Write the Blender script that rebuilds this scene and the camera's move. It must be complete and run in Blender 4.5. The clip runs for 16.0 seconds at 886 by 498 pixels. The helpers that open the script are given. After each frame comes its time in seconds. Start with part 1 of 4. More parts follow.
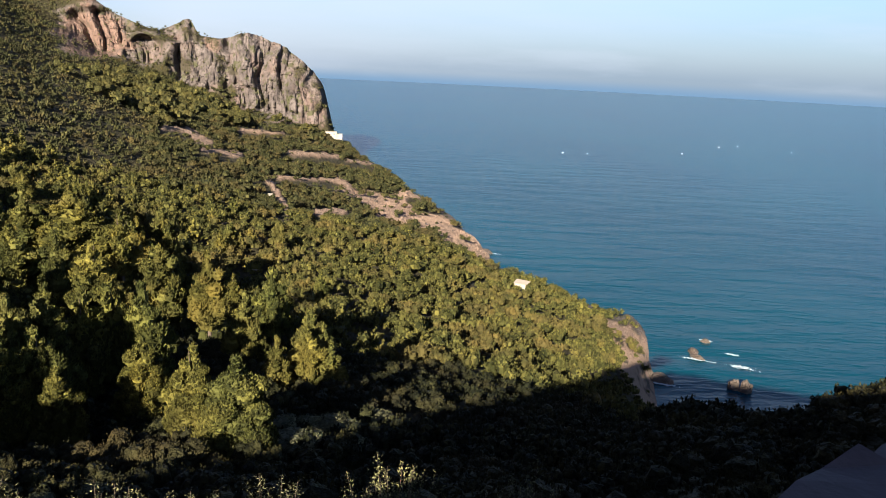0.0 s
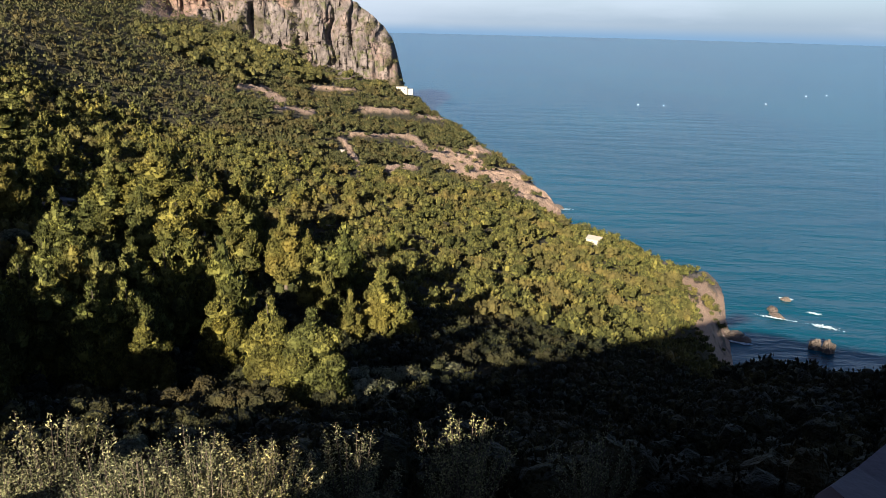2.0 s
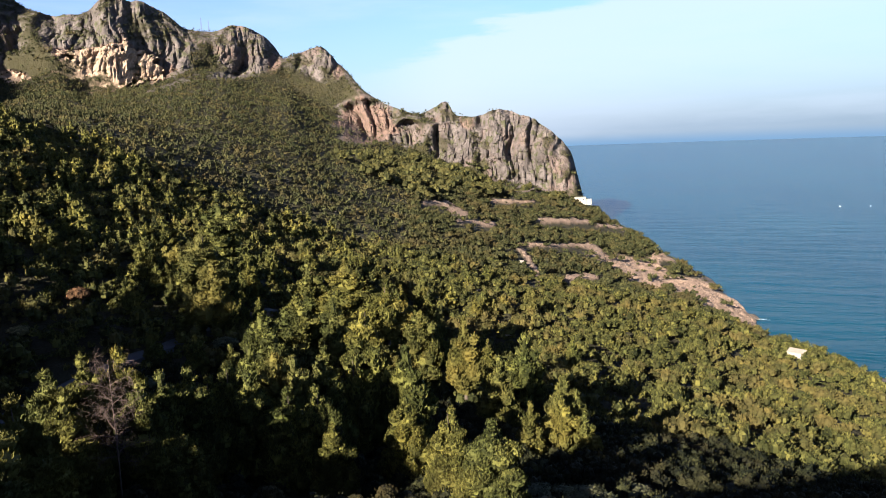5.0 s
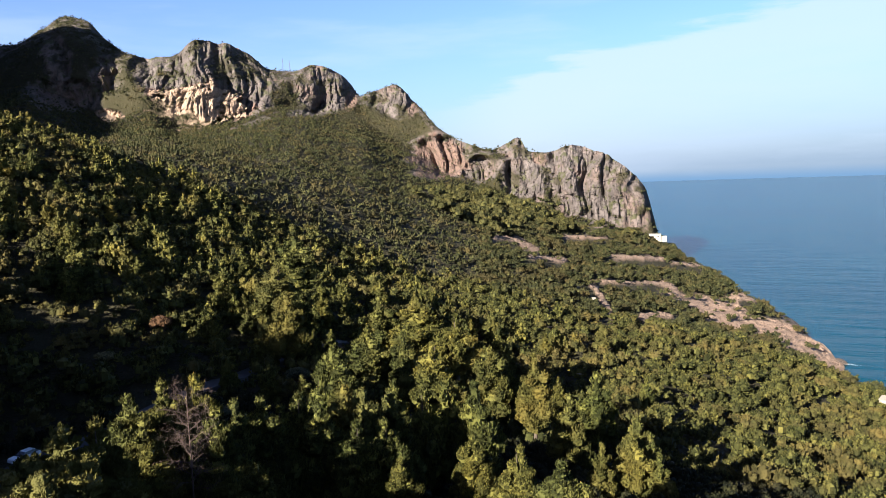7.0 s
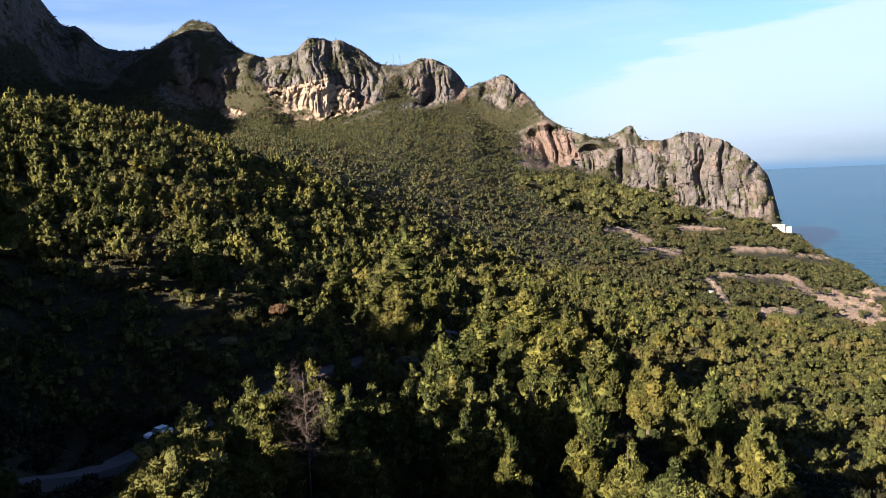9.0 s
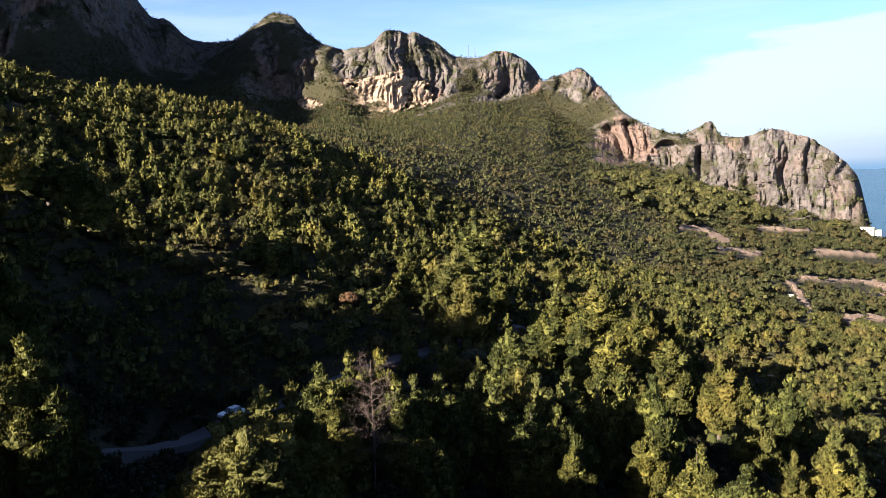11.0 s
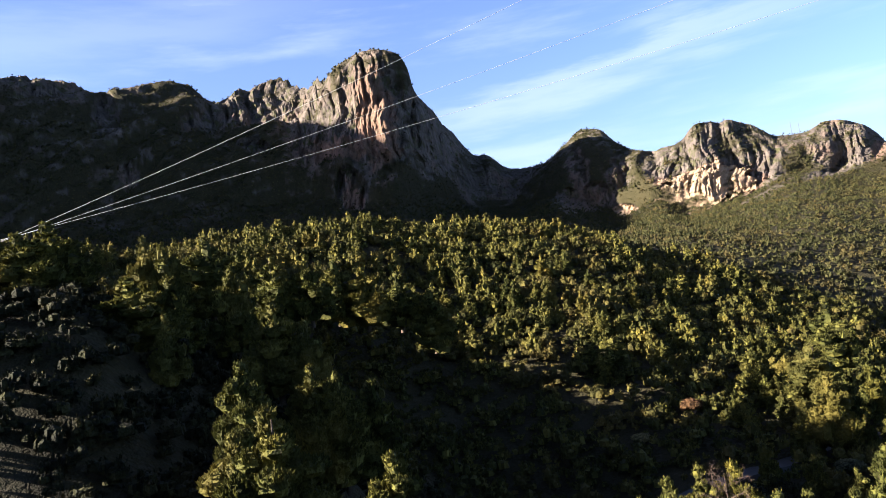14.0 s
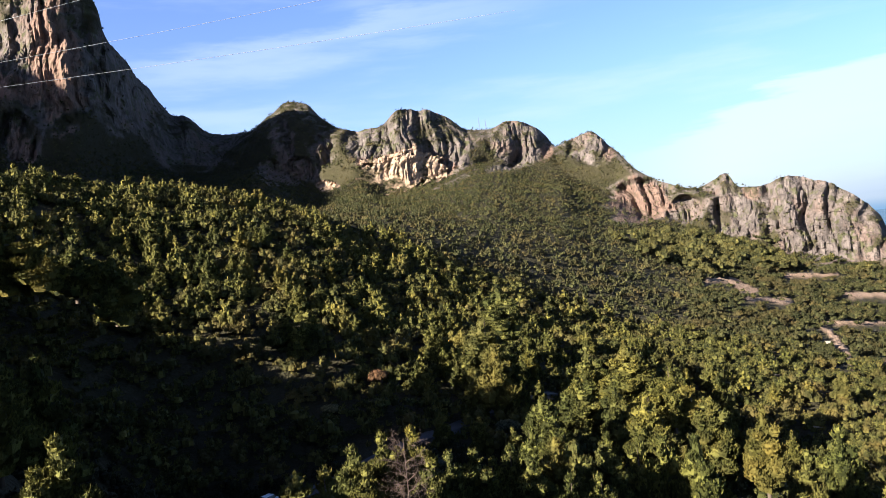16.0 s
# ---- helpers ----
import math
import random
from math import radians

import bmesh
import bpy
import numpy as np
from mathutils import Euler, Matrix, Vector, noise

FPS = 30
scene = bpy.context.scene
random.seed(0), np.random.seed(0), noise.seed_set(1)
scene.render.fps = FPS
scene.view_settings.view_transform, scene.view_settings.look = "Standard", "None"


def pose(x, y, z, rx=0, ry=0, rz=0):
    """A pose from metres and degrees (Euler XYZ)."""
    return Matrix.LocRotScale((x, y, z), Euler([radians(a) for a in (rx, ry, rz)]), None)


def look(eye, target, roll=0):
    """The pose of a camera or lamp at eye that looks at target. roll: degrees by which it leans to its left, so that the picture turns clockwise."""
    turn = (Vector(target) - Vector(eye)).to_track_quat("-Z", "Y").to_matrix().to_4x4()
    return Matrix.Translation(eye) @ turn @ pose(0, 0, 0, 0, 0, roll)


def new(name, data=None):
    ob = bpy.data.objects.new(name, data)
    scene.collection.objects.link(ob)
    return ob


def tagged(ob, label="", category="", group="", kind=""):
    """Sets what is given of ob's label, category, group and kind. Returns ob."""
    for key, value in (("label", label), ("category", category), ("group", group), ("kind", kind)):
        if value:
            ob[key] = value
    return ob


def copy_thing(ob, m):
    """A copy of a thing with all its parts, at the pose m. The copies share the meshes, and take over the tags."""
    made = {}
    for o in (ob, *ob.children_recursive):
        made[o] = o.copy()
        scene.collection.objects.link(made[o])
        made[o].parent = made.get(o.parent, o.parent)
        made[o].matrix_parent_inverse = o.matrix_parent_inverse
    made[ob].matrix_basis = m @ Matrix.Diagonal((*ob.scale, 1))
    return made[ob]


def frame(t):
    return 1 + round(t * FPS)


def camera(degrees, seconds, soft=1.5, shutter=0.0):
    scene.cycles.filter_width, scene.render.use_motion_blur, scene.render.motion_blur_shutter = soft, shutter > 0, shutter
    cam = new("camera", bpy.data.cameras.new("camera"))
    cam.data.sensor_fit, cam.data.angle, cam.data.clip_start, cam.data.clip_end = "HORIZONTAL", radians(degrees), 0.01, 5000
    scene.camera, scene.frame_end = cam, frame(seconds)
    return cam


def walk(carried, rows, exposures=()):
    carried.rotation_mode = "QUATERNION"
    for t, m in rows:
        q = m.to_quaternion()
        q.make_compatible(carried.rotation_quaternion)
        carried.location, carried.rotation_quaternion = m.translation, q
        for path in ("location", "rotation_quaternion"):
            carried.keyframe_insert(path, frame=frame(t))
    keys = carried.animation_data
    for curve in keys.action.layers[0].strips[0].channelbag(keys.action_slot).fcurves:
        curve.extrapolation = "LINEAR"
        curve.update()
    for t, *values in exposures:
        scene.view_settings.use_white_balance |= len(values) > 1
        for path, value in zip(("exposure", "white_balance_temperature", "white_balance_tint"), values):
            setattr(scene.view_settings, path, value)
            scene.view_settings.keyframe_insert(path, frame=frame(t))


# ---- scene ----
EYE = 100.0          # the eye's height over the sea
ARM = 0.15           # the camera swings at this distance round the one who holds it
cam = camera(62.1, 16.0, soft=0.5)
# seconds, then the turn about x, y and z
TURNS = [
    (0, 76.17, -2.67, 0.45),
    (0.5, 75.70, -2.66, 0.58),
    (1, 75.45, -1.78, 1.22),
    (1.5, 74.71, -1.57, 3.63),
    (2, 72.53, -1.23, 5.74),
    (2.5, 74.47, -0.65, 8.26),
    (3, 77.49, 0.51, 10.96),
    (3.5, 78.74, 0.78, 12.99),
    (4, 79.67, 1.25, 15.21),
    (6.5, 83.30, 2.30, 23.21),
    (7, 84.12, 2.06, 24.74),
    (7.5, 84.45, 2.48, 28.31),
    (8, 84.30, 3.06, 30.37),
    (8.5, 83.91, 2.86, 31.39),
    (9, 83.79, 2.87, 33.14),
    (11.5, 83.75, 1.85, 40.57),
    (12, 85.08, 2.88, 43.75),
    (12.5, 89.39, 5.83, 49.88),
    (13, 92.91, 7.16, 55.42),
    (13.5, 93.95, 8.14, 60.84),
    (14, 94.11, 8.43, 63.50),
    (14.5, 93.21, 8.50, 60.00),
    (15, 91.62, 6.75, 53.15),
    (15.5, 90.56, 6.49, 47.24),
    (16, 89.12, 6.01, 40.20),
]
walk(cam, [(t, pose(-ARM * math.sin(radians(c)), ARM * math.cos(radians(c)), EYE, a, b, c)) for t, a, b, c in TURNS],
     exposures=[(0.0, 2.36, 5700.0, 10.0), (3.0, 2.54, 5650.0, 10.0), (7.0, 2.43, 5300.0, 10.0), (9.0, 2.52, 5400.0, 10.0), (12.0, 2.82, 5450.0, 10.0),
                (14.5, 2.96, 5750.0, 10.0), (16.0, 2.66, 5450.0, 10.0)])

# ---- light ----
SUN_BEARING, SUN_HEIGHT = -166.0, 22.0
world = bpy.data.worlds.new("sky")
scene.world = world
world.use_nodes = True
wt = world.node_tree
wt.nodes.clear()


def wire(tree, a, b):
    tree.links.new(a, b)


def node(tree, kind, **settings):
    n = tree.nodes.new(kind)
    for key, value in settings.items():
        if key == "operation":
            n.operation = value
        elif key == "data_type":
            n.data_type = value
        elif key == "blend_type":
            n.blend_type = value
        elif key == "attribute_name":
            n.attribute_name = value
        elif key == "interpolation_type":
            n.interpolation_type = value
        elif key == "noise_dimensions":
            n.noise_dimensions = value
        elif key == "feature":
            n.feature = value
        elif key == "sky_type":
            n.sky_type = value
    return n


def ramp(tree, fac, stops):
    n = tree.nodes.new("ShaderNodeValToRGB")
    e = n.color_ramp.elements
    while len(e) < len(stops):
        e.new(0.5)
    for item, (pos, col) in zip(e, stops):
        item.position = pos
        item.color = (*col, 1) if len(col) == 3 else col
    wire(tree, fac, n.inputs[0])
    return n.outputs[0]


def mix(tree, fac, a, b, blend="MIX"):
    n = node(tree, "ShaderNodeMix", data_type="RGBA", blend_type=blend)
    for sock, val in ((n.inputs[0], fac), (n.inputs[6], a), (n.inputs[7], b)):
        if isinstance(val, bpy.types.NodeSocket):
            wire(tree, val, sock)
        elif isinstance(val, (int, float)):
            sock.default_value = val
        else:
            sock.default_value = (*val, 1)
    return n.outputs[2]


def maths(tree, op, a, b=0.0, clamp=False):
    n = node(tree, "ShaderNodeMath", operation=op)
    n.use_clamp = clamp
    for sock, val in ((n.inputs[0], a), (n.inputs[1], b)):
        if isinstance(val, bpy.types.NodeSocket):
            wire(tree, val, sock)
        else:
            sock.default_value = val
    return n.outputs[0]


def step01(tree, x, lo, hi):
    n = node(tree, "ShaderNodeMapRange", interpolation_type="SMOOTHSTEP")
    wire(tree, x, n.inputs[0])
    n.inputs[1].default_value, n.inputs[2].default_value = lo, hi
    return n.outputs[0]


def noise_tex(tree, vec, scale, detail=4.0, rough=0.55, colour=False):
    n = tree.nodes.new("ShaderNodeTexNoise")
    n.inputs["Scale"].default_value = scale
    n.inputs["Detail"].default_value = detail
    n.inputs["Roughness"].default_value = rough
    if vec is not None:
        wire(tree, vec, n.inputs["Vector"])
    return n.outputs["Color" if colour else "Fac"]


sky = node(wt, "ShaderNodeTexSky", sky_type="NISHITA")
sky.sun_disc = False
sky.sun_elevation = radians(SUN_HEIGHT)
sky.sun_rotation = radians(SUN_BEARING)
sky.altitude, sky.air_density, sky.dust_density, sky.ozone_density = 100, 1.0, 1.2, 1.5
way = wt.nodes.new("ShaderNodeTexCoord").outputs["Generated"]
up = wt.nodes.new("ShaderNodeSeparateXYZ")
wire(wt, way, up.inputs[0])
bearing = maths(wt, "MULTIPLY", maths(wt, "ARCTAN2", up.outputs[0], up.outputs[1]), 57.2958)
height = maths(wt, "MULTIPLY", maths(wt, "ARCSINE", up.outputs[2]), 57.2958)
stretch = wt.nodes.new("ShaderNodeMapping")
stretch.inputs["Rotation"].default_value = (0, radians(-10), radians(25))
stretch.inputs["Scale"].default_value = (1.4, 1.4, 9.0)
wire(wt, way, stretch.inputs[0])
veil = noise_tex(wt, stretch.outputs[0], 2.2, 6, 0.55)
wisp = noise_tex(wt, stretch.outputs[0], 7.0, 5, 0.6)
ragged = maths(wt, "MULTIPLY", maths(wt, "SUBTRACT", maths(wt, "ADD", maths(wt, "MULTIPLY", veil, 0.7), maths(wt, "MULTIPLY", wisp, 0.3)), 0.5), 9.0)


def bank(left, tilt, base, thin, thick, edge):
    """A cloud bank whose upper edge climbs by tilt degrees a degree from base at the bearing left."""
    rim = maths(wt, "ADD", maths(wt, "MULTIPLY", maths(wt, "SUBTRACT", bearing, left), tilt), base)
    under = maths(wt, "SUBTRACT", maths(wt, "ADD", rim, ragged), height)
    body = maths(wt, "MULTIPLY", step01(wt, under, 0.0, edge), step01(wt, under, thick, thin))
    return maths(wt, "MULTIPLY", body, step01(wt, bearing, left - 1.5, left + 9))


low_bank = maths(wt, "MULTIPLY", bank(-27, 0.22, 5.6, 2.0, 16.0, 1.2), step01(wt, bearing, 45.0, 10.0))
streak = maths(wt, "MULTIPLY", bank(-66, 0.13, 15.2, 1.0, 4.5, 1.8), step01(wt, bearing, -20.0, -45.0))
streak2 = maths(wt, "MULTIPLY", bank(-100, 0.10, 24.0, 2.0, 7.0, 4.0), step01(wt, bearing, -60.0, -84.0))
thin_veil = maths(wt, "MULTIPLY", step01(wt, veil, 0.46, 0.75), 0.3)
cloud = maths(wt, "MAXIMUM", maths(wt, "MULTIPLY", low_bank, 0.68), maths(wt, "MAXIMUM", maths(wt, "MULTIPLY", streak, 0.36), maths(wt, "MULTIPLY", streak2, 0.2)))
cloud = maths(wt, "MAXIMUM", cloud, thin_veil)
# moist, bright air low over the sea
low = step01(wt, maths(wt, "ABSOLUTE", height), 13.0, 0.0)
seaward = step01(wt, bearing, -70.0, 10.0)
moist = maths(wt, "MULTIPLY", low, maths(wt, "ADD", maths(wt, "MULTIPLY", seaward, 0.55), 0.06))
# dimmed from 20 to 48 degrees up, mostly out of view, to deepen shade
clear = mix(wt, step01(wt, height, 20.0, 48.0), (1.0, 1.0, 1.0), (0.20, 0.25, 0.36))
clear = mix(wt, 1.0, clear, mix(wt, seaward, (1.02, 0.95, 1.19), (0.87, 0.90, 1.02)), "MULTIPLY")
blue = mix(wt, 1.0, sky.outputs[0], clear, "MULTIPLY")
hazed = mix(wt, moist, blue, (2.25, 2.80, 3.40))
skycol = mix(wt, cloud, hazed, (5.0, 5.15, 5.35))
# the thickest haze lies just over the water
skycol = mix(wt, maths(wt, "MULTIPLY", step01(wt, height, -0.2, -1.25), 0.95), skycol, (1.5, 2.35, 3.2))
back = wt.nodes.new("ShaderNodeBackground")
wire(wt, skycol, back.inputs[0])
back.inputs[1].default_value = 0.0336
outw = wt.nodes.new("ShaderNodeOutputWorld")
wire(wt, back.outputs[0], outw.inputs[0])

sun = new("sun", bpy.data.lights.new("sun", "SUN"))
sun.data.energy, sun.data.angle, sun.data.color = 5.0, radians(0.53), (1.0, 0.83, 0.60)
sb, sh = radians(SUN_BEARING), radians(SUN_HEIGHT)
sun.matrix_world = look((math.sin(sb) * math.cos(sh) * 50, math.cos(sb) * math.cos(sh) * 50, EYE + math.sin(sh) * 50), (0, 0, EYE))


# ---- materials ----
def material(name):
    m = bpy.data.materials.new(name)
    m.use_nodes = True
    t = m.node_tree
    t.nodes.clear()
    out = t.nodes.new("ShaderNodeOutputMaterial")
    return m, t, out


def principled(t, out, base, rough=0.9, metal=0.0, spec=0.3):
    p = t.nodes.new("ShaderNodeBsdfPrincipled")
    for key, val in (("Base Color", base), ("Roughness", rough), ("Metallic", metal), ("Specular IOR Level", spec)):
        if isinstance(val, bpy.types.NodeSocket):
            wire(t, val, p.inputs[key])
        elif isinstance(val, tuple):
            p.inputs[key].default_value = (*val, 1)
        else:
            p.inputs[key].default_value = val
    wire(t, p.outputs[0], out.inputs[0])
    return p


def bump(t, p, height, strength, distance):
    b = t.nodes.new("ShaderNodeBump")
    b.inputs["Strength"].default_value, b.inputs["Distance"].default_value = strength, distance
    wire(t, height, b.inputs["Height"])
    wire(t, b.outputs[0], p.inputs["Normal"])


def place(t):
    return t.nodes.new("ShaderNodeNewGeometry").outputs["Position"]


def leaf_material(name, dark, light, dry, clear=0.14):
    """Foliage: each leaf has its own tone between dark and light, some of them dry; each plant is tinted as a whole too."""
    m, t, out = material(name)
    geo = t.nodes.new("ShaderNodeNewGeometry")
    own = geo.outputs["Random Per Island"]
    col = mix(t, maths(t, "POWER", own, 1.5), tuple(0.7 * q for q in dark), tuple(1.35 * q for q in light))
    patch = noise_tex(t, geo.outputs["Position"], 0.055, 3)
    col = mix(t, step01(t, patch, 0.45, 0.68), col, dry)
    info = t.nodes.new("ShaderNodeObjectInfo")
    tint = ramp(t, info.outputs["Random"], [(0.0, (0.82, 0.86, 0.8)), (0.5, (1, 1, 1)), (1.0, (1.15, 1.05, 0.85))])
    col = mix(t, 1.0, col, tint, "MULTIPLY")
    # whole bushes differ in tone
    clump = noise_tex(t, geo.outputs["Position"], 0.21, 1.0)
    col = mix(t, 1.0, col, ramp(t, clump, [(0.3, (0.5, 0.55, 0.55)), (0.5, (0.95, 0.95, 0.95)), (0.68, (1.35, 1.25, 1.1))]), "MULTIPLY")
    d = t.nodes.new("ShaderNodeBsdfPrincipled")
    wire(t, col, d.inputs["Base Color"])
    d.inputs["Roughness"].default_value, d.inputs["Specular IOR Level"].default_value = 0.7, 0.1
    # sprays of leaves too small to model singly
    spray = noise_tex(t, geo.outputs["Position"], 2.6, 3.0, 0.7)
    bump(t, d, spray, 1.0, 0.55)
    tr = t.nodes.new("ShaderNodeBsdfTranslucent")
    wire(t, col, tr.inputs[0])
    both = t.nodes.new("ShaderNodeMixShader")
    both.inputs[0].default_value = clear
    wire(t, d.outputs[0], both.inputs[1])
    wire(t, tr.outputs[0], both.inputs[2])
    wire(t, both.outputs[0], out.inputs[0])
    return m


PINE = leaf_material("pine_needles", (0.044, 0.047, 0.013), (0.108, 0.106, 0.027), (0.103, 0.093, 0.026), 0.2)
SCRUB = leaf_material("scrub_leaves", (0.039, 0.040, 0.012), (0.092, 0.085, 0.023), (0.094, 0.074, 0.025))
SLOPE_SCRUB = leaf_material("hillside_scrub", (0.031, 0.033, 0.013), (0.056, 0.053, 0.020), (0.062, 0.049, 0.020))
# scrub of the shaded near ground: the shade is put into its leaf colour
SHADE_SCRUB = leaf_material("shade_dark_leaves", (0.008, 0.010, 0.004), (0.026, 0.026, 0.010), (0.024, 0.021, 0.009), 0.05)
OLIVE = leaf_material("grey_green_leaves", (0.047, 0.051, 0.027), (0.117, 0.113, 0.066), (0.094, 0.090, 0.047))
DOME = leaf_material("umbrella_pine_needles", (0.034, 0.035, 0.012), (0.076, 0.069, 0.021), (0.068, 0.060, 0.020))

BARK, t, out = material("pine_bark")
n1 = noise_tex(t, place(t), 6.0, 6)
p = principled(t, out, mix(t, n1, (0.03, 0.022, 0.016), (0.10, 0.075, 0.055)), 0.95)
bump(t, p, n1, 0.6, 0.05)

DEADWOOD, t, out = material("dead_grey_wood")
n1 = noise_tex(t, place(t), 5.0, 5)
principled(t, out, mix(t, n1, (0.045, 0.030, 0.024), (0.10, 0.068, 0.053)), 0.9)


def ground_material():
    m, t, out = material("hillside")
    pos = place(t)
    rock = node(t, "ShaderNodeAttribute", attribute_name="rock").outputs["Fac"]
    bare = node(t, "ShaderNodeAttribute", attribute_name="bare").outputs["Fac"]
    big = noise_tex(t, pos, 0.02, 4)
    mid = noise_tex(t, pos, 0.11, 5, 0.6)
    fine = noise_tex(t, pos, 0.9, 5, 0.65)
    soil = mix(t, mid, (0.018, 0.017, 0.008), (0.042, 0.036, 0.017))
    soil = mix(t, step01(t, fine, 0.5, 0.8), soil, (0.055, 0.042, 0.025))
    earth = mix(t, fine, (0.17, 0.110, 0.076), (0.31, 0.220, 0.158))
    # upright streaks on the rock faces
    tall = t.nodes.new("ShaderNodeMapping")
    tall.inputs["Scale"].default_value = (1, 1, 0.5)
    wire(t, pos, tall.inputs[0])
    streak = noise_tex(t, tall.outputs[0], 0.09, 6, 0.68)
    crack = noise_tex(t, tall.outputs[0], 0.33, 5, 0.7)
    grey = mix(t, step01(t, streak, 0.3, 0.7), (0.056, 0.046, 0.042), (0.138, 0.114, 0.102))
    stone = mix(t, maths(t, "MULTIPLY", step01(t, big, 0.50, 0.66), 0.45), grey, (0.15, 0.094, 0.070))
    fresh = node(t, "ShaderNodeAttribute", attribute_name="fresh").outputs["Fac"]
    red = mix(t, streak, (0.11, 0.066, 0.049), (0.215, 0.134, 0.097))
    pale = mix(t, streak, (0.22, 0.145, 0.095), (0.37, 0.275, 0.195))
    stone = mix(t, step01(t, fresh, 0.05, 0.9), stone, mix(t, step01(t, fresh, 0.78, 0.95), red, pale))
    stone = mix(t, maths(t, "MAXIMUM", step01(t, crack, 0.33, 0.50), maths(t, "MULTIPLY", fresh, 0.7)), (0.050, 0.042, 0.036), stone)
    tuft = maths(t, "MULTIPLY", maths(t, "MULTIPLY", step01(t, mid, 0.52, 0.62), 0.85), maths(t, "SUBTRACT", 1.0, fresh))
    stone = mix(t, tuft, stone, (0.055, 0.055, 0.024))
    col = mix(t, rock, soil, stone)
    col = mix(t, bare, col, earth)
    p = principled(t, out, col, 0.95, 0.0, 0.15)
    h = maths(t, "ADD", maths(t, "MULTIPLY", crack, 3.0), maths(t, "MULTIPLY", fine, 0.8))
    bump(t, p, h, 0.7, 1.6)
    return m


HILL = ground_material()

SEA, t, out = material("sea_water")
pos = place(t)
swell = t.nodes.new("ShaderNodeMapping")
swell.inputs["Scale"].default_value = (0.35, 1.0, 1.0)
swell.inputs["Rotation"].default_value = (0, 0, radians(-14))
wire(t, pos, swell.inputs[0])
w1 = noise_tex(t, swell.outputs[0], 0.055, 3, 0.5)
w2 = noise_tex(t, swell.outputs[0], 0.30, 4, 0.6)
drift = noise_tex(t, pos, 0.0035, 4, 0.55)
deep = mix(t, step01(t, drift, 0.35, 0.65), (0.0010, 0.025, 0.042), (0.0018, 0.034, 0.052))
p = principled(t, out, deep, 0.26, 0.0, 0.20)
p.inputs["IOR"].default_value = 1.33
bump(t, p, maths(t, "ADD", maths(t, "MULTIPLY", w1, 5.0), maths(t, "MULTIPLY", w2, 1.2)), 0.42, 0.9)

FOAM, t, out = material("sea_foam")
n1 = noise_tex(t, place(t), 1.5, 5)
principled(t, out, mix(t, n1, (0.25, 0.32, 0.36), (0.5, 0.55, 0.58)), 0.8)

WHITE, t, out = material("white_plaster")
n1 = noise_tex(t, place(t), 0.6, 6)
principled(t, out, mix(t, n1, (0.20, 0.18, 0.145), (0.29, 0.26, 0.215)), 0.85)
SHADOW_GLASS, t, out = material("dark_window_glass")
principled(t, out, (0.02, 0.025, 0.03), 0.15, 0.0, 0.5)
TILE, t, out = material("roof_tile")
n1 = noise_tex(t, place(t), 1.2, 5)
principled(t, out, mix(t, n1, (0.15, 0.13, 0.105), (0.24, 0.205, 0.17)), 0.9)
CONCRETE, t, out = material("weathered_concrete")
pos = place(t)
n1 = noise_tex(t, pos, 3.0, 7, 0.65)
n2 = noise_tex(t, pos, 40.0, 4)
p = principled(t, out, mix(t, n1, (0.045, 0.040, 0.043), (0.095, 0.085, 0.088)), 0.9)
bump(t, p, n2, 0.5, 0.01)
ASPHALT, t, out = material("worn_asphalt")
n1 = noise_tex(t, place(t), 0.5, 6)
principled(t, out, mix(t, n1, (0.032, 0.032, 0.034), (0.068, 0.065, 0.067)), 0.9)
ROCK, t, out = material("shore_rock")
pos = place(t)
n1 = noise_tex(t, pos, 0.5, 6, 0.65)
n2 = noise_tex(t, pos, 2.6, 5, 0.7)
p = principled(t, out, mix(t, n1, (0.030, 0.024, 0.020), (0.085, 0.064, 0.049)), 0.7)
bump(t, p, n2, 0.7, 0.5)
METAL, t, out = material("bright_aluminium")
n1 = noise_tex(t, place(t), 2.0, 3)
principled(t, out, mix(t, n1, (0.26, 0.26, 0.27), (0.36, 0.36, 0.37)), 0.5, 0.3)
PAINT, t, out = material("white_boat_paint")
n1 = noise_tex(t, place(t), 1.0, 3)
principled(t, out, mix(t, n1, (0.30, 0.30, 0.30), (0.40, 0.40, 0.40)), 0.5)


# ---- building helpers ----
def mesh_object(name, verts, faces, mat, parent=None, smooth=False, label=""):
    """verts (n, 3) and faces (m, 3 or 4) as arrays, made into ONE mesh object."""
    verts, faces = np.asarray(verts, np.float32), np.asarray(faces, np.int32)
    k = faces.shape[1]
    me = bpy.data.meshes.new(name)
    me.vertices.add(len(verts))
    me.vertices.foreach_set("co", verts.ravel())
    me.loops.add(faces.size)
    me.loops.foreach_set("vertex_index", faces.ravel())
    me.polygons.add(len(faces))
    me.polygons.foreach_set("loop_start", np.arange(len(faces), dtype=np.int32) * k)
    me.update(calc_edges=True)
    me.polygons.foreach_set("use_smooth", np.full(len(faces), smooth))
    me.materials.append(mat)
    ob = new(name, me)
    ob.parent = parent
    if label:
        ob["label"] = label
    return ob


def part(name, bm, mat, parent=None, label="", smooth=False):
    me = bpy.data.meshes.new(name)
    bm.to_mesh(me)
    bm.free()
    me.materials.append(mat)
    if smooth:
        me.polygons.foreach_set("use_smooth", np.full(len(me.polygons), True))
    ob = new(name, me)
    ob.parent = parent
    if label:
        ob["label"] = label
    return ob


